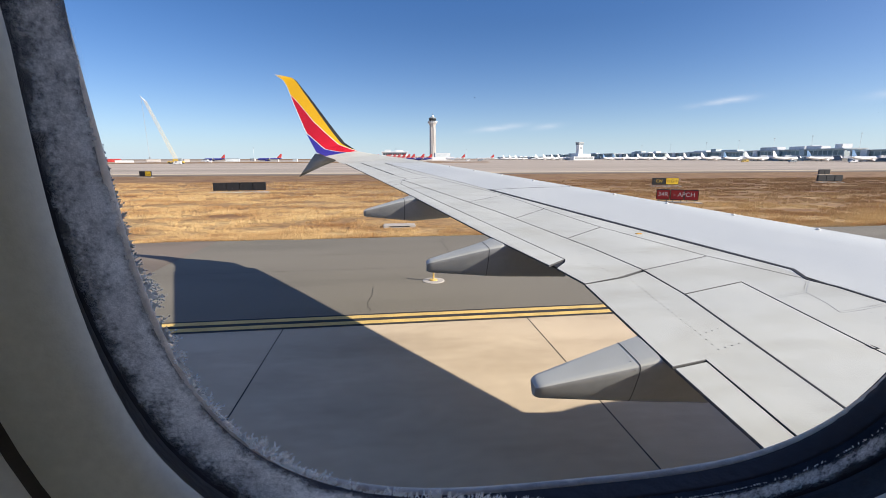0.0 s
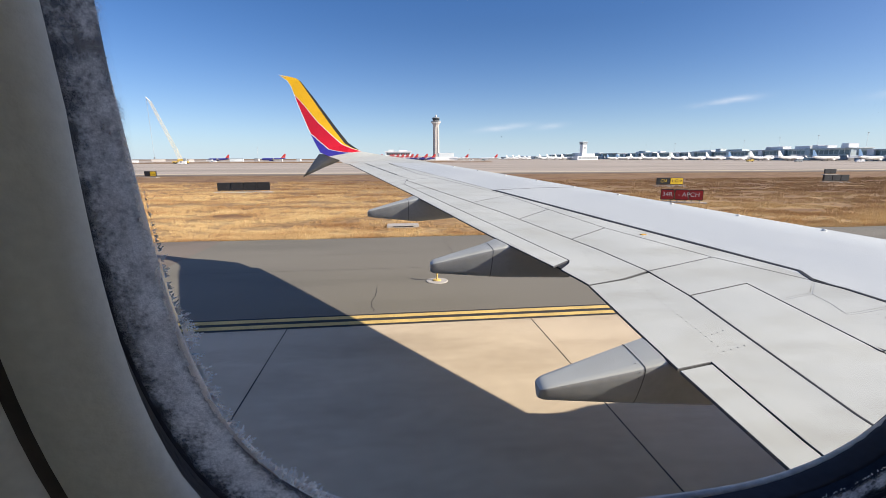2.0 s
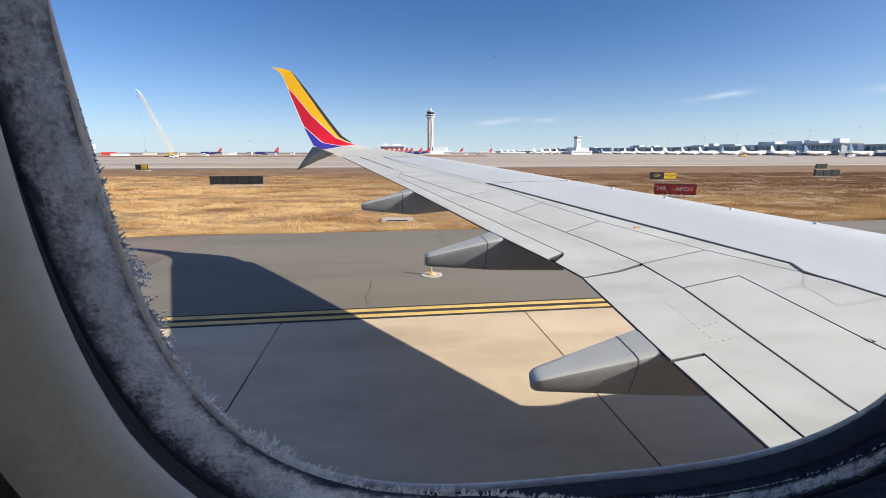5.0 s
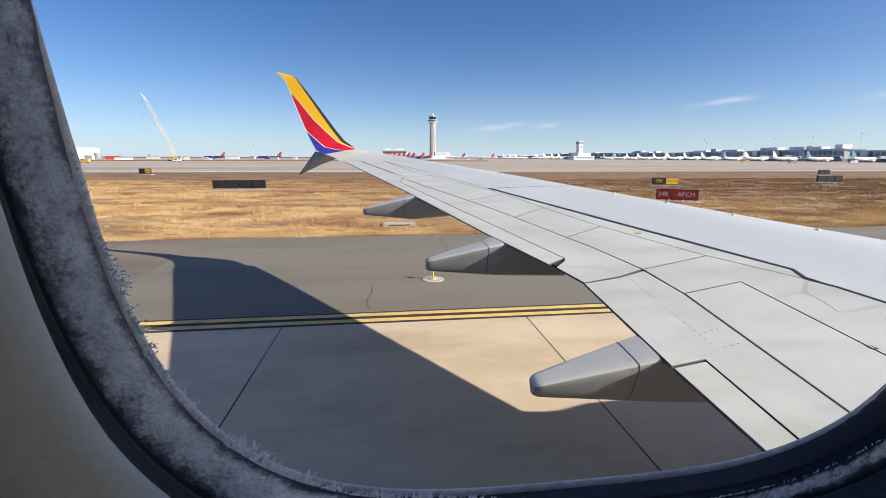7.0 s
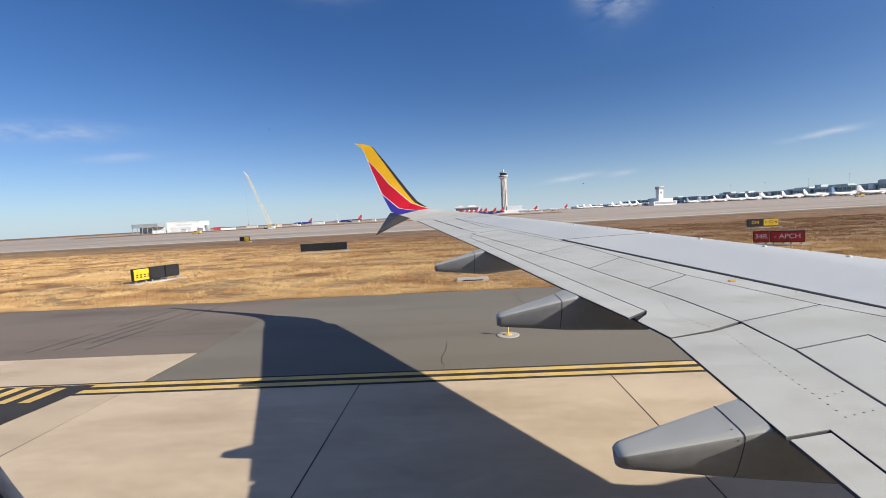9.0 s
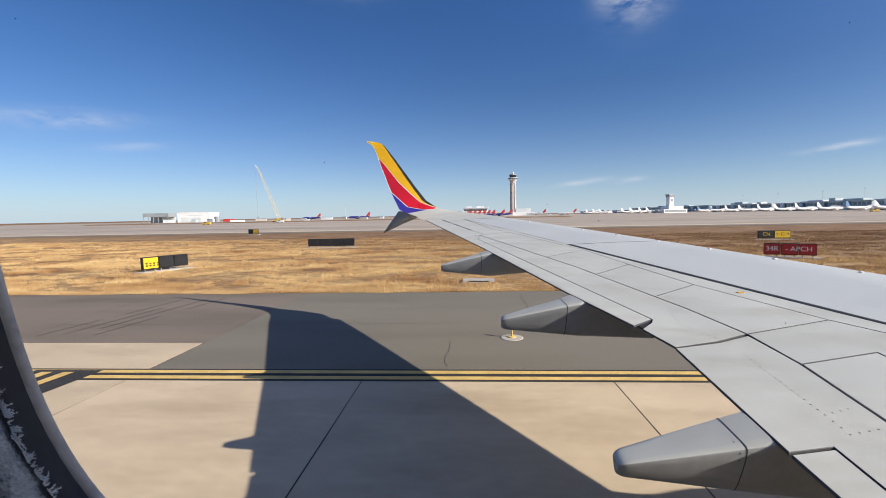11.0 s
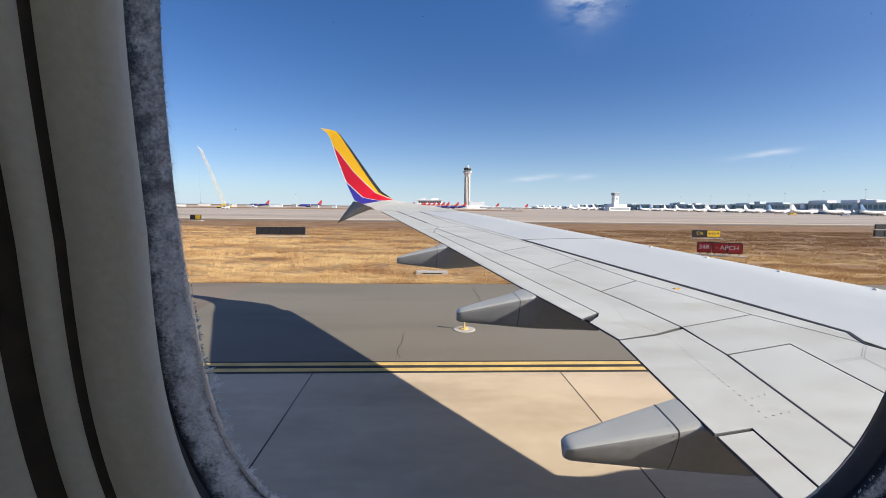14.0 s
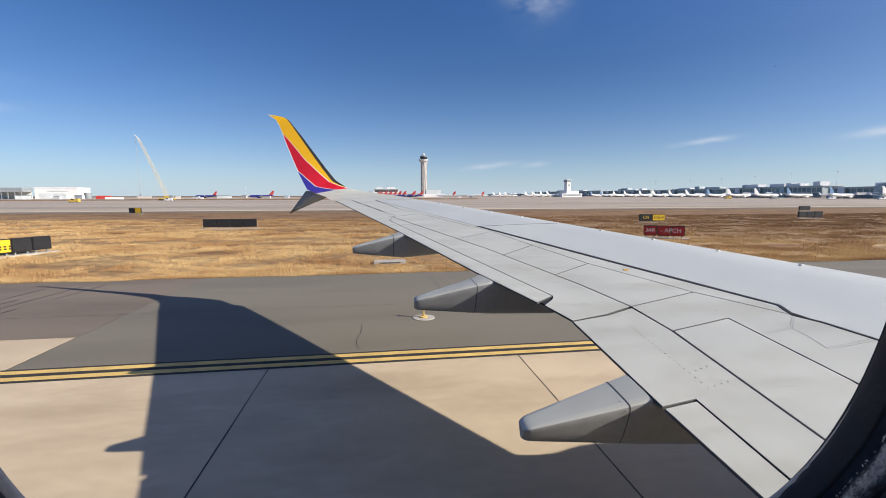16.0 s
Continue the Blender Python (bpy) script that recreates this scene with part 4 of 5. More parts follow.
# clear inner pane that the frost lies on, a solid slab of acrylic
def build_pane():
    bm = bmesh.new()
    outer, inner = [], []
    for k in range(96):
        a = 2 * math.pi * k / 96
        outer.append(bm.verts.new(win_point(1.025, a, 0.0150)))
        inner.append(bm.verts.new(win_point(1.025, a, 0.0180)))
    bm.faces.new(outer)
    bm.faces.new(inner[::-1])
    for k in range(96):
        j = (k + 1) % 96
        bm.faces.new((outer[k], inner[k], inner[j], outer[j]))
    pane = part("pane", bm, M_PANE, window, "clear acrylic inner pane")
    pane.visible_shadow = False


build_pane()


# ---- painted edge lines ----
lines = thing("road_marking", "double yellow taxiway edge line with black borders", "marking", kind="structure")


def stripe(name, y0, y1, mat, z):
    verts, faces = [], []
    n = 300
    for i in range(n + 1):
        x = -120 + 280 * i / n
        verts += [(x, y0 + 0.008 * noise.noise((x * 3, y0, 0)), z), (x, y1 + 0.008 * noise.noise((x * 3, y1, 5)), z)]
    for i in range(n):
        faces.append((2 * i, 2 * i + 2, 2 * i + 3, 2 * i + 1))
    mesh_ob(name, verts, faces, mat, lines)


stripe("black_border", LINE_Y - 0.37, LINE_Y + 0.44, M_BLK, 0.004)
stripe("yellow_stripe", LINE_Y - 0.26, LINE_Y - 0.05, M_YEL, 0.008)
stripe("yellow_stripe", LINE_Y + 0.13, LINE_Y + 0.34, M_YEL, 0.008)


# holding position marking across the taxiway: two whole bars and two broken ones on black
hold = thing("holding_marking", "yellow runway holding position bars on worn black paint", "marking", kind="structure")
HOLD_X, TAR_X = -12.4, -15.4


def bar(name, x0, x1, y0, y1, mat, z):
    """A painted bar across the slabs that leans a little with the crossing."""
    lean = lambda y: -0.10 * (LINE_Y - y)
    n = max(2, int((y1 - y0) / 0.4))
    verts, faces = [], []
    for i in range(n + 1):
        y = y0 + (y1 - y0) * i / n
        verts += [(x0 + lean(y) + 0.012 * noise.noise((y * 4, x0, 0)), y, z), (x1 + lean(y) + 0.012 * noise.noise((y * 4, x1, 3)), y, z)]
    for i in range(n):
        faces.append((2 * i, 2 * i + 1, 2 * i + 3, 2 * i + 2))
    mesh_ob(name, verts, faces, mat, hold)


bar("black_ground", HOLD_X - 0.3, HOLD_X + 2.75, -20, LINE_Y + 0.3, M_BLK, 0.012)
for dx in (0.0, 0.6):
    bar("whole_bar", HOLD_X + dx, HOLD_X + dx + 0.3, -20, LINE_Y + 0.3, M_YEL, 0.016)
for dx in (1.2, 1.8):
    for k in range(19):
        bar("broken_bar", HOLD_X + dx, HOLD_X + dx + 0.3, LINE_Y - 0.75 - 1.8 * k, LINE_Y + 0.15 - 1.8 * k, M_YEL, 0.016)


# dark tar strokes left of an older marking on the asphalt
for k, (dx, y0, y1) in enumerate(((0.0, 14.0, 16.4), (0.1, 17.4, 20.6), (0.75, 14.2, 18.6), (1.35, 15.0, 20.9), (2.0, 14.1, 17.0), (2.1, 18.4, 21.1))):
    bar("tar_stroke", TAR_X + dx, TAR_X + dx + 0.07, y0, y1, M_JOINT, 0.004)


# ---- the distance: control tower, concourse, parked aircraft ----
def polar(bearing, dist):
    """A place on the plain, by degrees clockwise from straight out and metres."""
    a = radians(bearing + 4)
    x, y = dist * math.sin(a), dist * math.cos(a)
    return x, y, ground_z(x, y) + 0.06


def control_tower(bearing, dist):
    x, y, z = polar(bearing, dist)
    t = thing("control_tower", "tall beige concrete airport control tower with dark glass cab", "tower", (x, y, z))
    part("shaft", lathe([(7.4, 0), (6.4, 12), (5.7, 40), (5.6, 62), (5.8, 70), (6.6, 75), (8.6, 79.5)], 12), M_TOWER, t)
    for k in range(6):
        a = 2 * math.pi * k / 6
        part("rib", tube((6.4 * math.cos(a), 6.4 * math.sin(a), 2), (5.9 * math.cos(a), 5.9 * math.sin(a), 72), 0.9, 6), M_TOWER, t)
    part("gallery", lathe([(8.8, 79.5), (10.8, 81), (10.8, 84.2), (9.0, 84.6)], 16), M_WHITE, t, "pale ring gallery below the cab")
    part("gallery_band", lathe([(10.9, 81.6), (10.9, 83.2)], 16), M_GLASSD, t)
    part("cab", lathe([(6.6, 84.6), (7.4, 86), (8.2, 90.2)], 12), M_GLASSD, t, "dark glass control cab")
    part("cab_roof", lathe([(8.6, 90.2), (8.2, 91.4), (5.0, 92.8), (2.4, 93.6)], 12), M_STEEL, t)
    part("radome", lathe([(2.2, 93.6), (2.6, 95), (2.0, 96.8), (0.8, 97.8)], 12), M_WHITE, t)
    part("antenna", tube((0, 0, 97.5), (0, 0, 101.5), 0.25, 5), M_STEEL, t)
    return t


control_tower(1.7, 1000)


def windows(parent, x0, x1, y, z0, z1, n, mat=None):
    """Glass bays standing proud of a wall that faces -y."""
    w = (x1 - x0) / n
    for k in range(n):
        part("window", box(x0 + k * w + 0.12 * w, y - 0.25, z0, x0 + (k + 1) * w - 0.12 * w, y + 0.1, z1), mat or M_GLASSD, parent)


def base_building():
    x, y, z = polar(-1.2, 930)
    b = thing("terminal_building", "low white and beige building at the foot of the tower", "building", (x, y, z))
    part("wall", box(-62, -10, 0, 46, 30, 9), M_TOWER, b)
    part("upper_storey", box(-58, -6, 9, -6, 24, 17), M_WHITE, b)
    part("roof_deck", box(-60, -8, 17, -4, 26, 18), M_WHITE, b)
    part("roof_unit", box(-52, 0, 18, -40, 12, 22), M_BWALL, b)
    part("roof_unit", box(-30, 0, 18, -14, 12, 21), M_WHITE, b)
    part("side_hall", box(46, -6, 0, 92, 20, 7), M_WHITE, b)
    part("grey_hall", box(52, -4, 7, 84, 18, 15), M_BWALL, b)
    windows(b, -56, -8, -6, 11, 15, 10)
    windows(b, -60, 44, -10, 3, 6.5, 18)


base_building()


def white_tower(bearing, dist):
    x, y, z = polar(bearing, dist)
    t = thing("ramp_tower", "white square ramp control tower on a low white block", "tower", (x, y, z), radians(32 - bearing))
    part("shaft", box(-4.6, -4.6, 0, 4.6, 4.6, 29, 0.3), M_WHITE, t)
    part("cab", box(-5.2, -5.2, 29.2, 5.2, 5.2, 33), M_STEEL, t, "grey glass cab")
    part("roof", box(-5.8, -5.8, 33, 5.8, 5.8, 34.2, 0.2), M_BWALL, t)
    part("emblem_panel", box(-1.4, -4.9, 21, 2.0, -4.55, 25), M_STEEL, t)
    part("wing_block", box(-20, -12, 0, 26, 14, 7), M_WHITE, t)
    part("wing_block", box(-9, -10, 7, 20, 12, 12), M_WHITE, t)
    windows(t, -18, 24, -12, 2, 5.5, 12, M_STEEL)


white_tower(20.0, 900)


def concourse(b0, d0, b1, d1, height, kind):
    """One stretch of the concourse between two places on the plain."""
    p, q = Vector(polar(b0, d0)), Vector(polar(b1, d1))
    d = q - p
    length = math.hypot(d.x, d.y)
    c = thing("concourse_building", ["long grey airport concourse with dark glass band and flat roof", "taller grey-green glass concourse section behind parked airliners"][kind], "building", p, math.atan2(d.y, d.x), "concourse sections")
    # base coloured darker than the wall to paint the shade low down
    part("base_wall", box(0, -1, 0, length, 26, height * 0.38), M_BSHADE, c)
    part("wall", box(0, 0, height * 0.38, length, 25, height * 0.97), M_TEAL, c)
    part("roof", box(-1, -2.5, height * 0.97, length + 1, 27, height * 1.04), M_BWALL, c)
    n = max(6, int(length / 7))
    windows(c, 1, length - 1, 0, height * 0.5, height * 0.86, n, M_GLASSG)
    windows(c, 1, length - 1, -1, height * 0.08, height * 0.3, n // 2, M_STEEL)
    rnd = random.Random(int(b0 * 10))
    for k in range(5 + kind):
        x = length * (0.1 + 0.8 * rnd.random())
        part("roof_unit", box(x, 6, height * 1.04, x + rnd.uniform(8, 34), 18, height * (1.1 + 0.32 * rnd.random())), rnd.choice((M_WHITE, M_WHITE, M_TEAL)), c)
    for k in range(int(length / 42)):
        x = 20 + 42 * k
        part("jet_bridge", box(x, -26, height * 0.28, x + 3, -1, height * 0.5, 0.2), M_WHITE if k % 2 else M_BWALL, c)
        part("stair_tower", box(x - 3, -3.5, 0, x + 5, -0.8, height * 1.06), M_WHITE if k % 4 == 0 else M_TEAL, c)


# far to near along the apron
concourse(16.0, 1400, 24.0, 1120, 13, 0)
concourse(24.2, 1110, 29.5, 990, 13, 0)
concourse(29.8, 980, 37.0, 835, 13, 0)
concourse(37.3, 825, 45.0, 700, 14, 1)
concourse(45.4, 690, 57.0, 570, 12, 1)
concourse(10.0, 1500, 16.0, 1280, 7, 0)


def parked_airliner(tail_mat, body_mat, name_label):
    """A narrow-body jet: nose towards +x, built at the origin and copied."""
    a = thing("parked_airliner", name_label, "airplane", (0, 0, 0), group="parked airliners")
    prof = [(0.15, 19), (0.9, 18.2), (1.5, 16.8), (1.88, 14.5), (1.9, -6), (1.6, -11), (1.0, -16), (0.35, -19)]
    rows = []
    for r, x in prof:
        lift = 3.4 + (0 if x > -6 else (-6 - x) * 0.09)
        rows.append([(x, r * math.cos(2 * math.pi * k / 14), lift + r * math.sin(2 * math.pi * k / 14)) for k in range(14)])
    part("fuselage", loft(rows, closed=True, caps=True), body_mat, a, smooth=True)
    for s in (-1, 1):
        w = [[(4.5, s * 1.6, 2.6), (4.2, s * 1.6, 2.9), (-3.0, s * 1.6, 2.6)], [(-0.4, s * 8, 3.2), (-0.6, s * 8, 3.4), (-3.6, s * 8, 3.2)], [(-4.2, s * 17, 4.1), (-4.3, s * 17, 4.2), (-5.8, s * 17, 4.1)], [(-6.0, s * 17.6, 6.3), (-6.05, s * 17.6, 6.35), (-6.8, s * 17.6, 6.3)]]
        part("wing", loft(w, closed=True, caps=True), M_WHITE, a)
        part("tailplane", loft([[(-14.5, s * 0.6, 5.2), (-14.7, s * 0.6, 5.4), (-18, s * 0.6, 5.2)], [(-17.6, s * 6.5, 5.8), (-17.7, s * 6.5, 5.9), (-19.2, s * 6.5, 5.8)]], closed=True, caps=True), M_WHITE, a)
        part("engine", lathe([(0.5, 0.2), (0.9, 1.5), (1.05, 3.0), (0.95, 4.2), (0.7, 4.3)], 12, axis="x", centre=(1.5, s * 4.9, 1.6)), body_mat, a, smooth=True)
        part("main_wheel", lathe([(0.55, -0.25), (0.55, 0.25)], 12, axis="y", centre=(-1.2, s * 2.8, 0.55)), M_TYRE, a)
        part("main_strut", tube((-1.2, s * 2.8, 0.5), (-1.2, s * 2.6, 2.7), 0.15), M_STEEL, a)
    part("tail_fin", loft([[(-11.0, 0.0, 5.0), (-14.5, 0.22, 5.0), (-18.4, 0, 5.0), (-14.5, -0.22, 5.0)], [(-17.2, 0, 11.8), (-18.2, 0.1, 11.8), (-19.6, 0, 11.8), (-18.2, -0.1, 11.8)]], closed=True, caps=True), tail_mat, a)
    part("nose_wheel", lathe([(0.4, -0.2), (0.4, 0.2)], 10, axis="y", centre=(14, 0, 0.4)), M_TYRE, a)
    part("nose_strut", tube((14, 0, 0.4), (14, 0, 2.2), 0.1), M_STEEL, a)
    part("cockpit_glass", box(16.4, -1.0, 3.95, 17.4, 1.0, 4.5, 0.15), M_GLASSD, a)
    part("window_band", box(-10, -1.93, 3.8, 13, 1.93, 3.98), M_GLASSD, a)
    return a


white_jet = parked_airliner(M_BLUE, M_WHITE, "white parked airliner with deep blue tail fin at the concourse")
red_jet = parked_airliner(M_ORANGE, M_NAVY, "dark blue parked airliner with orange-red tail fin")
whitered_jet = parked_airliner(M_ORANGE, M_WHITE, "white parked airliner with red tail fin")
plain_jet = parked_airliner(M_WHITE, M_WHITE, "all-white parked airliner on the far apron")


def park(jet, bearing, dist, heading):
    """heading: degrees of the nose, counter-clockwise from +x."""
    return copy_thing(jet, Matrix.Translation(polar(bearing, dist)) @ Matrix.Rotation(radians(heading), 4, "Z"))


def park_first(jet, bearing, dist, heading):
    jet.matrix_basis = Matrix.Translation(polar(bearing, dist)) @ Matrix.Rotation(radians(heading), 4, "Z")


park_first(white_jet, 43.3, 645, 5)
for b, d, h in ((40.6, 668, 6), (38.2, 700, 6), (36.1, 732, 15), (34.1, 766, 9), (32.3, 800, 13), (30.6, 832, 12), (29.0, 868, 23), (27.5, 902, 10), (26.1, 938, 23), (24.8, 972, 5), (23.5, 1005, 22), (46.5, 612, 9), (50.2, 580, 5)):
    park(plain_jet if int(d) % 3 else white_jet, b, d, h)
park_first(plain_jet, 18.4, 900, 17)
for b, d, h in ((17.5, 930, 24), (16.6, 960, 16), (15.6, 1000, 20), (13.0, 1150, 15), (12.2, 1200, 21), (11.4, 1260, 18), (-7.0, 900, 15)):
    park(plain_jet, b, d, h)
park_first(red_jet, -18.3, 760, 178)
for b, d, h in ((-8.6, 860, 170), (-7.6, 870, 172), (-24.2, 900, 175), (-5.2, 880, 165)):
    park(red_jet, b, d, h)
park_first(whitered_jet, 4.6, 880, 168)
for b, d, h in ((-5.0, 800, 170), (-4.4, 795, 170), (-3.8, 790, 170), (-3.2, 785, 170), (-2.6, 780, 170), (-2.0, 775, 170), (-6.4, 865, 168), (8.4, 940, 172)):
    park(whitered_jet, b, d, h)
for b, d, h in ((-0.8, 770, 172), (0.2, 775, 172)):
    park(red_jet, b, d, h)


def van(name, body_mat, label, bearing, dist, heading, long=5.5, high=2.2):
    v = thing(name, label, "vehicle", polar(bearing, dist), radians(heading), "apron vehicles")
    part("body", loft([[(0, -1, 0.5), (0, -1, high), (0, 1, high), (0, 1, 0.5)], [(long * 0.72, -1, 0.5), (long * 0.72, -1, high), (long * 0.72, 1, high), (long * 0.72, 1, 0.5)], [(long * 0.88, -1, 0.5), (long * 0.86, -0.95, high * 0.62), (long * 0.86, 0.95, high * 0.62), (long * 0.88, 1, 0.5)], [(long, -0.95, 0.5), (long, -0.9, high * 0.55), (long, 0.9, high * 0.55), (long, 0.95, 0.5)]], closed=True, caps=True), body_mat, v)
    part("side_window", box(long * 0.45, -1.03, high * 0.6, long * 0.7, 1.03, high * 0.9), M_GLASSD, v)
    for x in (long * 0.2, long * 0.82):
        for y in (-0.95, 0.95):
            part("wheel", lathe([(0.38, -0.12), (0.38, 0.12)], 10, axis="y", centre=(x, y, 0.38)), M_TYRE, v)
    return v


for b, d, m, lab in ((37.5, 520, M_CRANE, "yellow airport service truck on the apron road"), (41.5, 510, M_STEEL, "dark service van on the apron road"), (46.0, 500, M_WHITE, "white airport van on the apron road"), (49.5, 480, M_WHITE, "white airport van on the apron road"), (53.5, 470, M_STEEL, "dark pickup truck on the apron road"), (-27.5, 420, M_WHITE, "white van beside the far dirt strip"), (-24.5, 520, M_WHITE, "white box truck near the horizon"), (-12.5, 640, M_WHITE, "white box truck near the horizon"), (-35.5, 380, M_CRANE, "yellow airport truck beside the dirt strip"), (6.5, 700, M_WHITE, "white van on the far apron"), (8.0, 720, M_STEEL, "dark van on the far apron")):
    van("service_vehicle", m, lab, b, d, 176, 6.5, 2.6)


def hangar():
    x, y, z = polar(-37.2, 860)
    h = thing("hangar", "large white boxy hangar on the horizon", "building", (x, y, z), radians(8))
    part("wall", box(-26, 0, 0, 26, 40, 16), M_WHITE, h)
    part("roof", box(-26.5, -0.5, 16, 26.5, 40.5, 17), M_WHITE, h)
    part("door", box(-20, -0.4, 0, 12, 0.2, 8), M_BWALL, h)
    part("sign_band", box(-10, -0.4, 11, 14, 0.1, 12.6), M_BWALL, h, "faded blue-grey lettering band")
    x, y, z = polar(-40.8, 860)
    c = thing("open_shelter", "dark-roofed open steel shelter", "shelter", (x, y, z), radians(8))
    part("roof", box(-20, 0, 10, 20, 24, 16), M_STEEL, c)
    for k in range(6):
        part("post", box(-19.5 + 7.6 * k, 0.2, 0, -18.7 + 7.6 * k, 1, 10), M_STEEL, c)
    part("back_wall", box(-20, 22, 0, 20, 23, 10), M_BWALL, c)
    x, y, z = polar(-33.6, 800)
    o = thing("orange_container", "orange-red shipping container beside the hangar", "container", (x, y, z), radians(5))
    part("box_body", box(-9, 0, 0, 9, 4, 4.6), M_ORANGE, o)
    for k in range(10):
        part("corrugation", box(-8.6 + 1.8 * k, -0.15, 0.3, -7.9 + 1.8 * k, 0.02, 4.3), M_ORANGE, o)
    x, y, z = polar(-34.8, 840)
    o = thing("water_tank", "dark green round site tank", "tank", (x, y, z))
    part("tank_body", lathe([(4.4, 0), (4.4, 8.4), (3.6, 9.2)], 16), M_STEEL, o)


hangar()


def crane(bearing, dist):
    x, y, z = polar(bearing, dist)
    c = thing("mobile_crane", "yellow mobile crane with a long raised lattice boom", "crane", (x, y, z))
    part("carrier", box(-7, -1.5, 0.9, 7, 1.5, 2.2, 0.2), M_CRANE, c)
    part("cab", box(-2.5, -1.4, 2.2, 3.5, 1.4, 4.4, 0.3), M_CRANE, c)
    part("counterweight", box(2.5, -1.5, 2.4, 5.4, 1.5, 4.8, 0.2), M_STEEL, c)
    foot, tip = Vector((0.5, 0, 3.4)), Vector((-22, 4, 56))
    axis = (tip - foot).normalized()
    side = axis.cross(Vector((0, 1, 0))).normalized()
    depth = axis.cross(side).normalized()
    bm = bmesh.new()
    corner = lambda f, i, j: foot.lerp(tip, f) + (side * i + depth * j) * (1.25 - 0.5 * f)
    for i in (-1, 1):
        for j in (-1, 1):
            tube(corner(0, i, j), corner(1, i, j), 0.10, 5, bm)
    n = 22
    for k in range(n):
        for (i, j), (p, q) in zip([(-1, -1), (1, -1), (1, 1), (-1, 1)], [(1, -1), (1, 1), (-1, 1), (-1, -1)]):
            tube(corner(k / n, i, j), corner((k + 1) / n, p, q), 0.075, 4, bm)
    part("boom", bm, M_BOOM, c, "pale yellow lattice boom")
    part("jib", tube(tip, tip + Vector((-3.5, 0.4, 3.6)), 0.6, 6, r2=0.3), M_WHITE, c)
    part("hoist_cable", tube(tip + Vector((-3.0, 0.4, 3.0)), (-24.5, 4.4, 6), 0.16, 4), M_STEEL, c)
    part("hook_block", box(-25.1, 3.9, 4.6, -23.9, 4.9, 6.2, 0.1), M_STEEL, c)
    for k in (-5.4, -2.6, 2.6, 5.4):
        for y in (-1.4, 1.4):
            part("wheel", lathe([(0.8, -0.3), (0.8, 0.3)], 12, axis="y", centre=(k, y, 0.8)), M_TYRE, c)


crane(-28.0, 480)


def light_mast(bearing, dist, height):
    m = thing("light_mast", "tall slim apron floodlight mast", "street lamp", polar(bearing, dist), group="apron masts")
    part("pole", tube((0, 0, 0), (0, 0, height), 0.22, 6, r2=0.12), M_BWALL, m)
    part("crossbar", box(-1.2, -0.3, height - 0.5, 1.2, 0.3, height + 0.3, 0.1), M_STEEL, m)


for b, d, h in ((27, 1020, 30), (30, 960, 30), (33.5, 900, 30), (36.5, 860, 31), (39.5, 820, 32), (42.5, 790, 33), (46, 740, 33), (50, 700, 32), (-3.0, 1000, 26), (-20, 900, 24), (6.0, 1050, 24)):
    light_mast(b, d, h)


def tents():
    """The row of peaked white roofs behind the nearest concourse."""
    for k in range(7):
        b = 50.5 + 1.25 * k
        t = thing("tent_roof", "peaked white tensile fabric terminal roof", "roof", polar(b, 900), group="tent roofs")
        part("peak", lathe([(17, 16), (11, 19), (6, 24), (2.2, 31), (0.9, 36)], 10), M_TENT, t)
        part("hall_wall", lathe([(15, 0), (15, 16.5)], 10), M_BWALL, t)


tents()


def dirt_berm():
    """Low mound and clutter of the building site towards the horizon."""
    rnd = random.Random(8)
    x0, y0, _ = polar(-31, 520)
    m = thing("dirt_mound", "long low mound of pale earth by the building site", "mound", (x0, y0, ground_z(x0, y0)))
    verts, faces = [], []
    for i in range(60):
        for j, (dy, h) in enumerate(((-14, -0.6), (-6, 0.7), (0, 1.5), (8, 0.6), (16, -0.6))):
            verts.append((-190 + 9 * i, dy + rnd.uniform(-1, 1), h * (0.6 + 0.8 * abs(noise.noise((i * 0.2, j, 2))))))
    for i in range(59):
        for j in range(4):
            a = i * 5 + j
            faces.append((a, a + 5, a + 6, a + 1))
    mesh_ob("earth", verts, faces, M_GRASS, m, smooth=True)
    for k in range(14):
        b = -40 + 2.5 * k + rnd.uniform(-0.6, 0.6)
        s = thing("site_container", "low pale site cabin on the horizon", "container", polar(b, 780 + rnd.uniform(-80, 120)), rnd.uniform(-0.3, 0.3), "site cabins")
        l, h = rnd.uniform(6, 22), rnd.uniform(2.6, 5.0)
        part("cabin_wall", box(-l / 2, -2, 0, l / 2, 2, h), rnd.choice((M_WHITE, M_BWALL, M_TOWER)), s)
        part("cabin_roof", box(-l / 2 - 0.3, -2.3, h, l / 2 + 0.3, 2.3, h + 0.4), M_STEEL, s)


dirt_berm()


# ---- signs, lights and small things beside the taxiway ----
def text_mesh(name, body, size, at, rot, mat, parent):
    """Letters from the built-in font, as a mesh standing proud of a panel."""
    cu = bpy.data.curves.new(name, "FONT")
    cu.body, cu.size, cu.extrude, cu.align_x, cu.align_y = body, size, 0.004, "CENTER", "CENTER"
    ob = bpy.data.objects.new(name, cu)
    me = bpy.data.meshes.new_from_object(ob)
    bpy.data.objects.remove(ob)
    me.materials.append(mat)
    out = new(name, me)
    out.parent = parent
    out.matrix_local = Matrix.Translation(at) @ Euler([radians(a) for a in rot]).to_matrix().to_4x4()
    return out


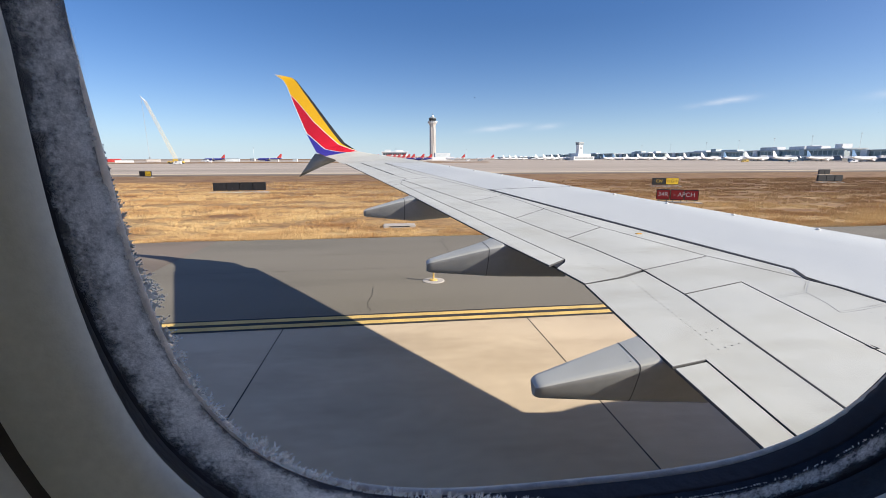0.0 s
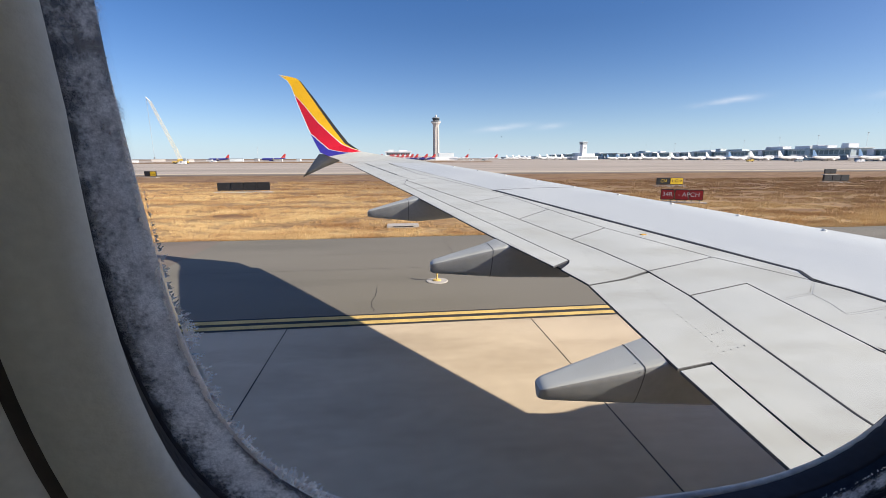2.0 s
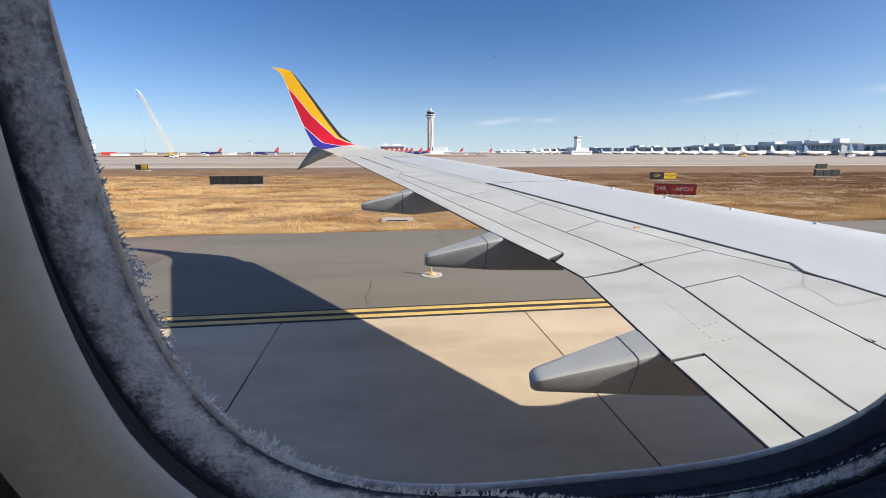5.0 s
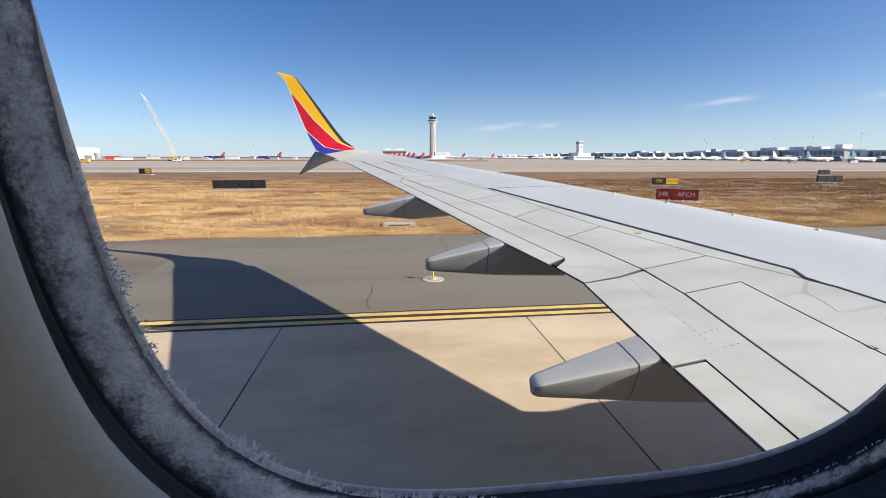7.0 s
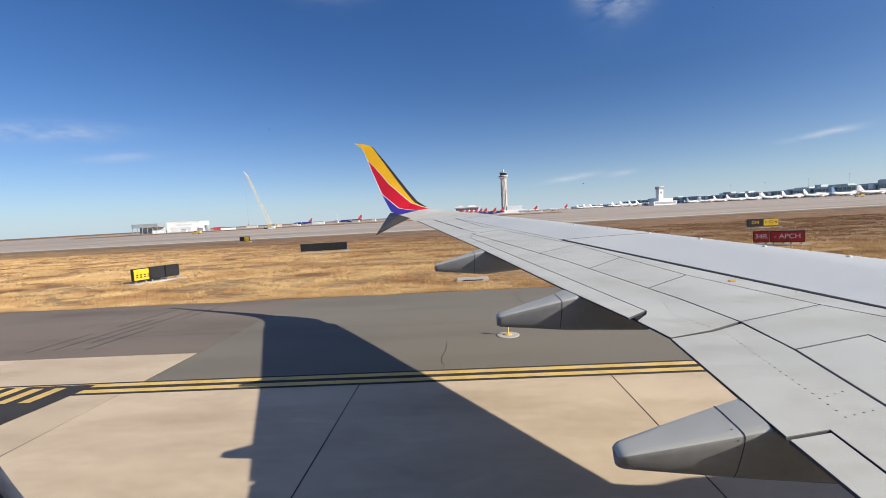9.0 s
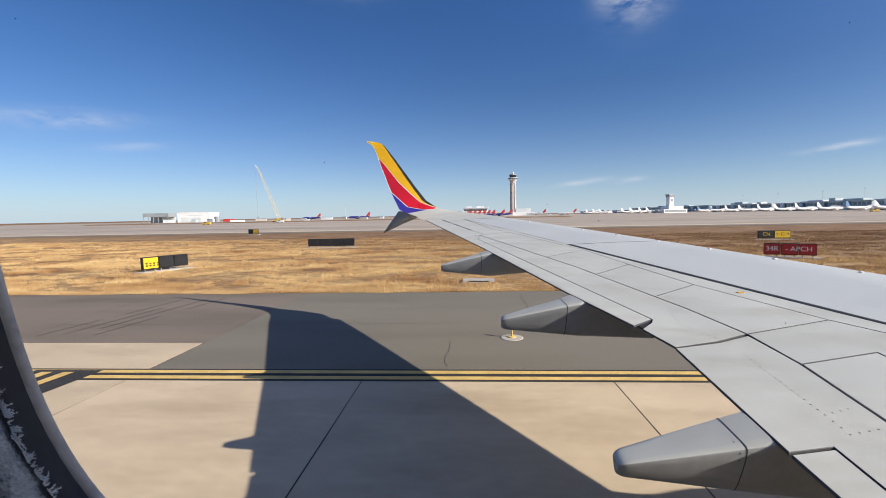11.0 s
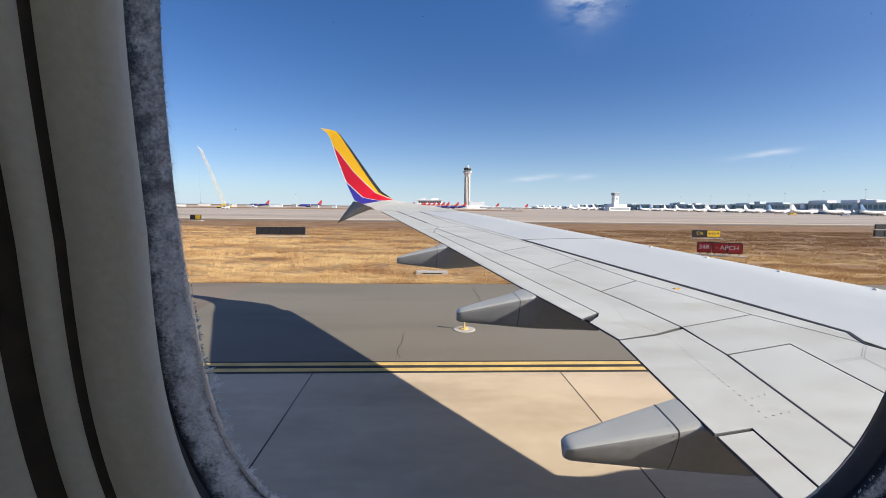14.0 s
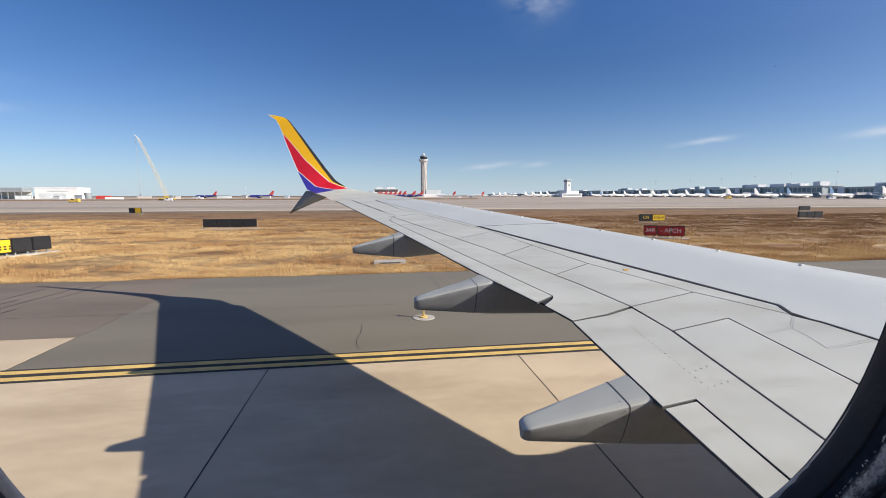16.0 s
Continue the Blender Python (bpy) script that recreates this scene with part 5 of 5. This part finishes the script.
def taxi_sign(label, at, turn, modules, height=0.95, module=1.5):
    """A row of box modules on legs over a concrete pad. modules: (face material, text, text material) as seen from its front, -y."""
    x, y = at
    s = thing("taxiway_sign", label, "sign", (x, y, 0.0), radians(turn), "taxiway signs")
    n = len(modules)
    w = module * n
    part("pad", box(-w / 2 - 0.35, -0.55, -0.16, w / 2 + 0.35, 0.55, 0.05, 0.03), M_PAD, s, "pale concrete pad")
    for k, (face, text, tmat) in enumerate(modules):
        x0 = -w / 2 + k * module
        p = part("sign_box", box(x0 + 0.015, -0.16, 0.22, x0 + module - 0.015, 0.16, 0.22 + height, 0.03), M_SIGNB, s)
        part("sign_face", box(x0 + 0.06, -0.175, 0.28, x0 + module - 0.06, -0.162, 0.16 + height, 0.004), face, p)
        if text == "bars":
            for i in range(4):
                for z in (0.45, 0.62):
                    part("text_bar", box(x0 + 0.2 + 0.29 * i, -0.181, z, x0 + 0.36 + 0.29 * i, -0.1755, z + 0.10), tmat, p)
        elif text:
            # long words run on over the next module
            text_mesh("lettering", text, min(0.62, module * 0.47), (x0 + module / 2 * (2 if len(text) > 4 else 1), -0.179, 0.24 + height / 2), (90, 0, 0), tmat, p)
        for dx in (0.25, module - 0.25):
            part("leg", box(x0 + dx - 0.04, -0.04, 0.04, x0 + dx + 0.04, 0.04, 0.24), M_STEEL, s)
    return s


taxi_sign("yellow and black taxiway direction sign on a concrete pad", (-24.5, 33.6), 70, [(M_SIGNY, "bars", M_SIGNB), (M_SIGNB, "", M_SIGNB), (M_SIGNB, "", M_SIGNB)], 0.95, 1.25)
taxi_sign("small yellow taxiway sign standing in dry grass", (-58.5, 115), -15, [(M_SIGNB, "", M_SIGNB), (M_SIGNY, "bars", M_SIGNB)], 1.2, 1.6)
taxi_sign("black back of a long taxiway sign in dry grass", (-18.5, 57.5), 4, [(M_SIGNB, "", M_SIGNB)] * 4, 1.0, 1.55)
taxi_sign("black and yellow taxiway sign with letters and arrows", (40.5, 60.5), -8, [(M_SIGNB, "CN", M_SIGNY), (M_SIGNY, "\u2190G\u2192", M_SIGNB)], 1.0, 1.9)
taxi_sign("red runway approach sign with white letters", (26.2, 37.2), -32, [(M_SIGNR, "34R", M_WHITE), (M_SIGNR, "- APCH", M_WHITE), (M_SIGNR, "", M_WHITE)], 0.95, 1.15)
taxi_sign("black back of a taxiway sign in dry grass", (74, 66), -3, [(M_SIGNB, "", M_SIGNB)] * 3, 1.0, 1.5)
taxi_sign("black back of a taxiway sign in dry grass", (108, 98), -3, [(M_SIGNB, "", M_SIGNB)] * 2, 1.1, 1.5)


def edge_light(x, y):
    e = thing("edge_light", "slim yellowish taxiway edge light on a round concrete pad", "light", (x, y, 0.0), group="edge lights")
    part("pad", lathe([(0.36, -0.02), (0.36, 0.012), (0.33, 0.022)], 20), M_PAD, e, "round pale concrete pad")
    part("base_plate", lathe([(0.13, 0.022), (0.13, 0.05), (0.05, 0.06)], 14), M_YEL, e)
    part("stake", tube((0, 0, 0.05), (0, 0, 0.36), 0.028, 8), M_YEL, e)
    part("lens", lathe([(0.045, 0.36), (0.055, 0.40), (0.05, 0.46), (0.02, 0.49)], 12), M_NAVY, e, "dark blue glass lens")


for x, y in ((1.36, 13.7), (31.8, 13.7), (62.2, 13.7), (-29.0, 15.2), (-59.4, 15.2)):
    edge_light(x, y)


def inlet():
    d = thing("drain_inlet", "pale concrete drain inlet in the dry grass", "drain", (0.55, 26.0, 0.0))
    part("kerb_block", box(-0.95, -0.5, -0.2, 0.95, 0.5, 0.10, 0.03), M_PAD, d)
    part("slot", box(-0.6, -0.515, 0.015, 0.6, -0.49, 0.07), M_SEAL, d, "dark slot")


inlet()


def cracks():
    """Fine meandering cracks in the asphalt, with sealed lips."""
    rnd = random.Random(12)
    for k, (x, y, ang, length) in enumerate(((-0.6, 10.9, 90, 2.4), (2.6, 16.7, 86, 5.0), (-15.5, 13.4, 95, 8.5), (10.6, 11.2, 80, 10.0), (-50, 15.6, 0, 110), (22, 11.2, 88, 10), (35, 11.2, 100, 9), (-4.2, 18.2, 2, 3.6))):
        c = thing("asphalt_crack", "thin dark crack in the asphalt shoulder", "crack", (0, 0, 0), kind="structure")
        verts, faces = [], []
        a = radians(ang)
        p = Vector((x, y))
        n = int(length / 0.12)
        for i in range(n):
            w = 0.006 + 0.007 * abs(noise.noise((i * 0.4, k, 3)))
            a2 = a + (0.02 if length > 50 else 0.4) * noise.noise((i * 0.15, k * 7.3, 0)) + (0.04 if length > 50 else 0.6) * noise.noise((i * 0.6, k * 3.1, 9))
            p = p + Vector((math.cos(a2), math.sin(a2))) * 0.12
            if p.y > GRASS_Y - 0.3:
                break
            nrm = Vector((-math.sin(a2), math.cos(a2))) * w
            verts += [(p.x + nrm.x, p.y + nrm.y, 0.004), (p.x - nrm.x, p.y - nrm.y, 0.004)]
        for i in range(len(verts) // 2 - 1):
            faces.append((2 * i, 2 * i + 1, 2 * i + 3, 2 * i + 2))
        mesh_ob("crack_line", verts, faces, M_BLK, c)


cracks()


def grass_tufts():
    """Dry tufts, thick along the pavement's edge and thinning with distance."""
    rng = np.random.default_rng(4)
    n = 190000
    u = rng.random(n)
    y = GRASS_Y + 0.05 + 62 * u ** 2.0
    x = rng.uniform(-1, 1, n)
    x = np.where(x < 0, x * (y * 1.35 + 8), x * (y * 1.35 + 8))
    edge = y < GRASS_Y + 1.2
    size = rng.random((n, 8))
    verts, faces = [], []
    for k in range(n):
        xx, yy = float(x[k]), float(y[k])
        yy += grass_edge(xx)
        lush = 0.8 * noise.noise((xx * 0.20, yy * 0.30, 20)) + 0.7 * noise.noise((xx * 0.8, yy * 1.0, 30))
        if lush < -0.10 and not edge[k]:
            continue
        q = size[k]
        tall = (0.06 + 0.13 * q[0]) * (1.0 + 0.5 * max(0.0, min(1.0, lush)))
        wide = 0.010 + 0.0012 * (yy - GRASS_Y)
        for b in range(3):
            a = 6.283 * (q[1] + b / 3)
            s = wide * (0.7 + 0.9 * q[2 + b])
            dx, dy = math.cos(a) * s, math.sin(a) * s
            lx, ly = (q[5] - 0.5 + 0.35 * math.cos(a)) * tall, (q[6] - 0.5 + 0.35 * math.sin(a)) * tall
            ox, oy = 0.07 * math.cos(2 * a), 0.07 * math.sin(2 * a)
            i = len(verts)
            verts += [(xx + ox - dx, yy + oy - dy, -0.09), (xx + ox + dx, yy + oy + dy, -0.09), (xx + ox + lx, yy + oy + ly, -0.06 + tall * (0.7 + 0.5 * q[7]))]
            faces.append((i, i + 1, i + 2))
    ob = mesh_ob("dry_grass", verts, faces, M_BLADE)
    tagged(ob, "dense dry straw-coloured grass tufts beside the asphalt", "grass", kind="stuff")


grass_tufts()


# ---- pieces of the pavement, last ----
taxiway = thing("pavement", "pale tan concrete taxiway slabs with dark sealed joints", "pavement", kind="structure")
part("slab_bed", box(-120, -60, -0.35, 160, EDGE_Y, -0.004), M_JOINT, taxiway, "dark joint sealant between the slabs")
part("slab_bed", box(-120, EDGE_Y, -0.35, OLD_X, OLD_Y, -0.004), M_JOINT, taxiway, "dark joint sealant between the slabs")


def slab_mesh(sx, sy, seed):
    """A slab with worn, slightly chipped edges."""
    rnd = random.Random(seed)
    bm = bmesh.new()
    pts = []
    for (xa, ya), (xb, yb) in zip([(0, 0), (sx, 0), (sx, sy), (0, sy)], [(sx, 0), (sx, sy), (0, sy), (0, 0)]):
        for k in range(6):
            x, y = xa + (xb - xa) * k / 6, ya + (yb - ya) * k / 6
            pts.append((x + rnd.uniform(-0.006, 0.006), y + rnd.uniform(-0.006, 0.006)))
    cx, cy = sx / 2, sy / 2
    top = [bm.verts.new((x + (cx - x) * 0.0012, y + (cy - y) * 0.0012, 0)) for x, y in pts]
    low = [bm.verts.new((x, y, -0.03)) for x, y in pts]
    bm.faces.new(top)
    for k in range(len(pts)):
        j = (k + 1) % len(pts)
        bm.faces.new((low[k], low[j], top[j], top[k]))
    bmesh.ops.recalc_face_normals(bm, faces=bm.faces[:])
    me = bpy.data.meshes.new("slab")
    bm.to_mesh(me)
    bm.free()
    me.materials.append(M_CONC)
    return me


SX = 5.9
ROWS = [OLD_Y, EDGE_Y, 0.15, -10.0, -20.2, -30.4]
srnd = random.Random(3)
for y1, y0 in zip(ROWS, ROWS[1:]):
    kinds = [slab_mesh(SX - 0.020, y1 - y0 - 0.016, k) for k in range(4)]
    for i in range(-11, 14 if y1 < OLD_Y else -1):
        ob = new("slab", srnd.choice(kinds))
        ob.location = (-2.55 + i * SX, y0, srnd.uniform(-0.001, 0.0))
        ob.parent = taxiway
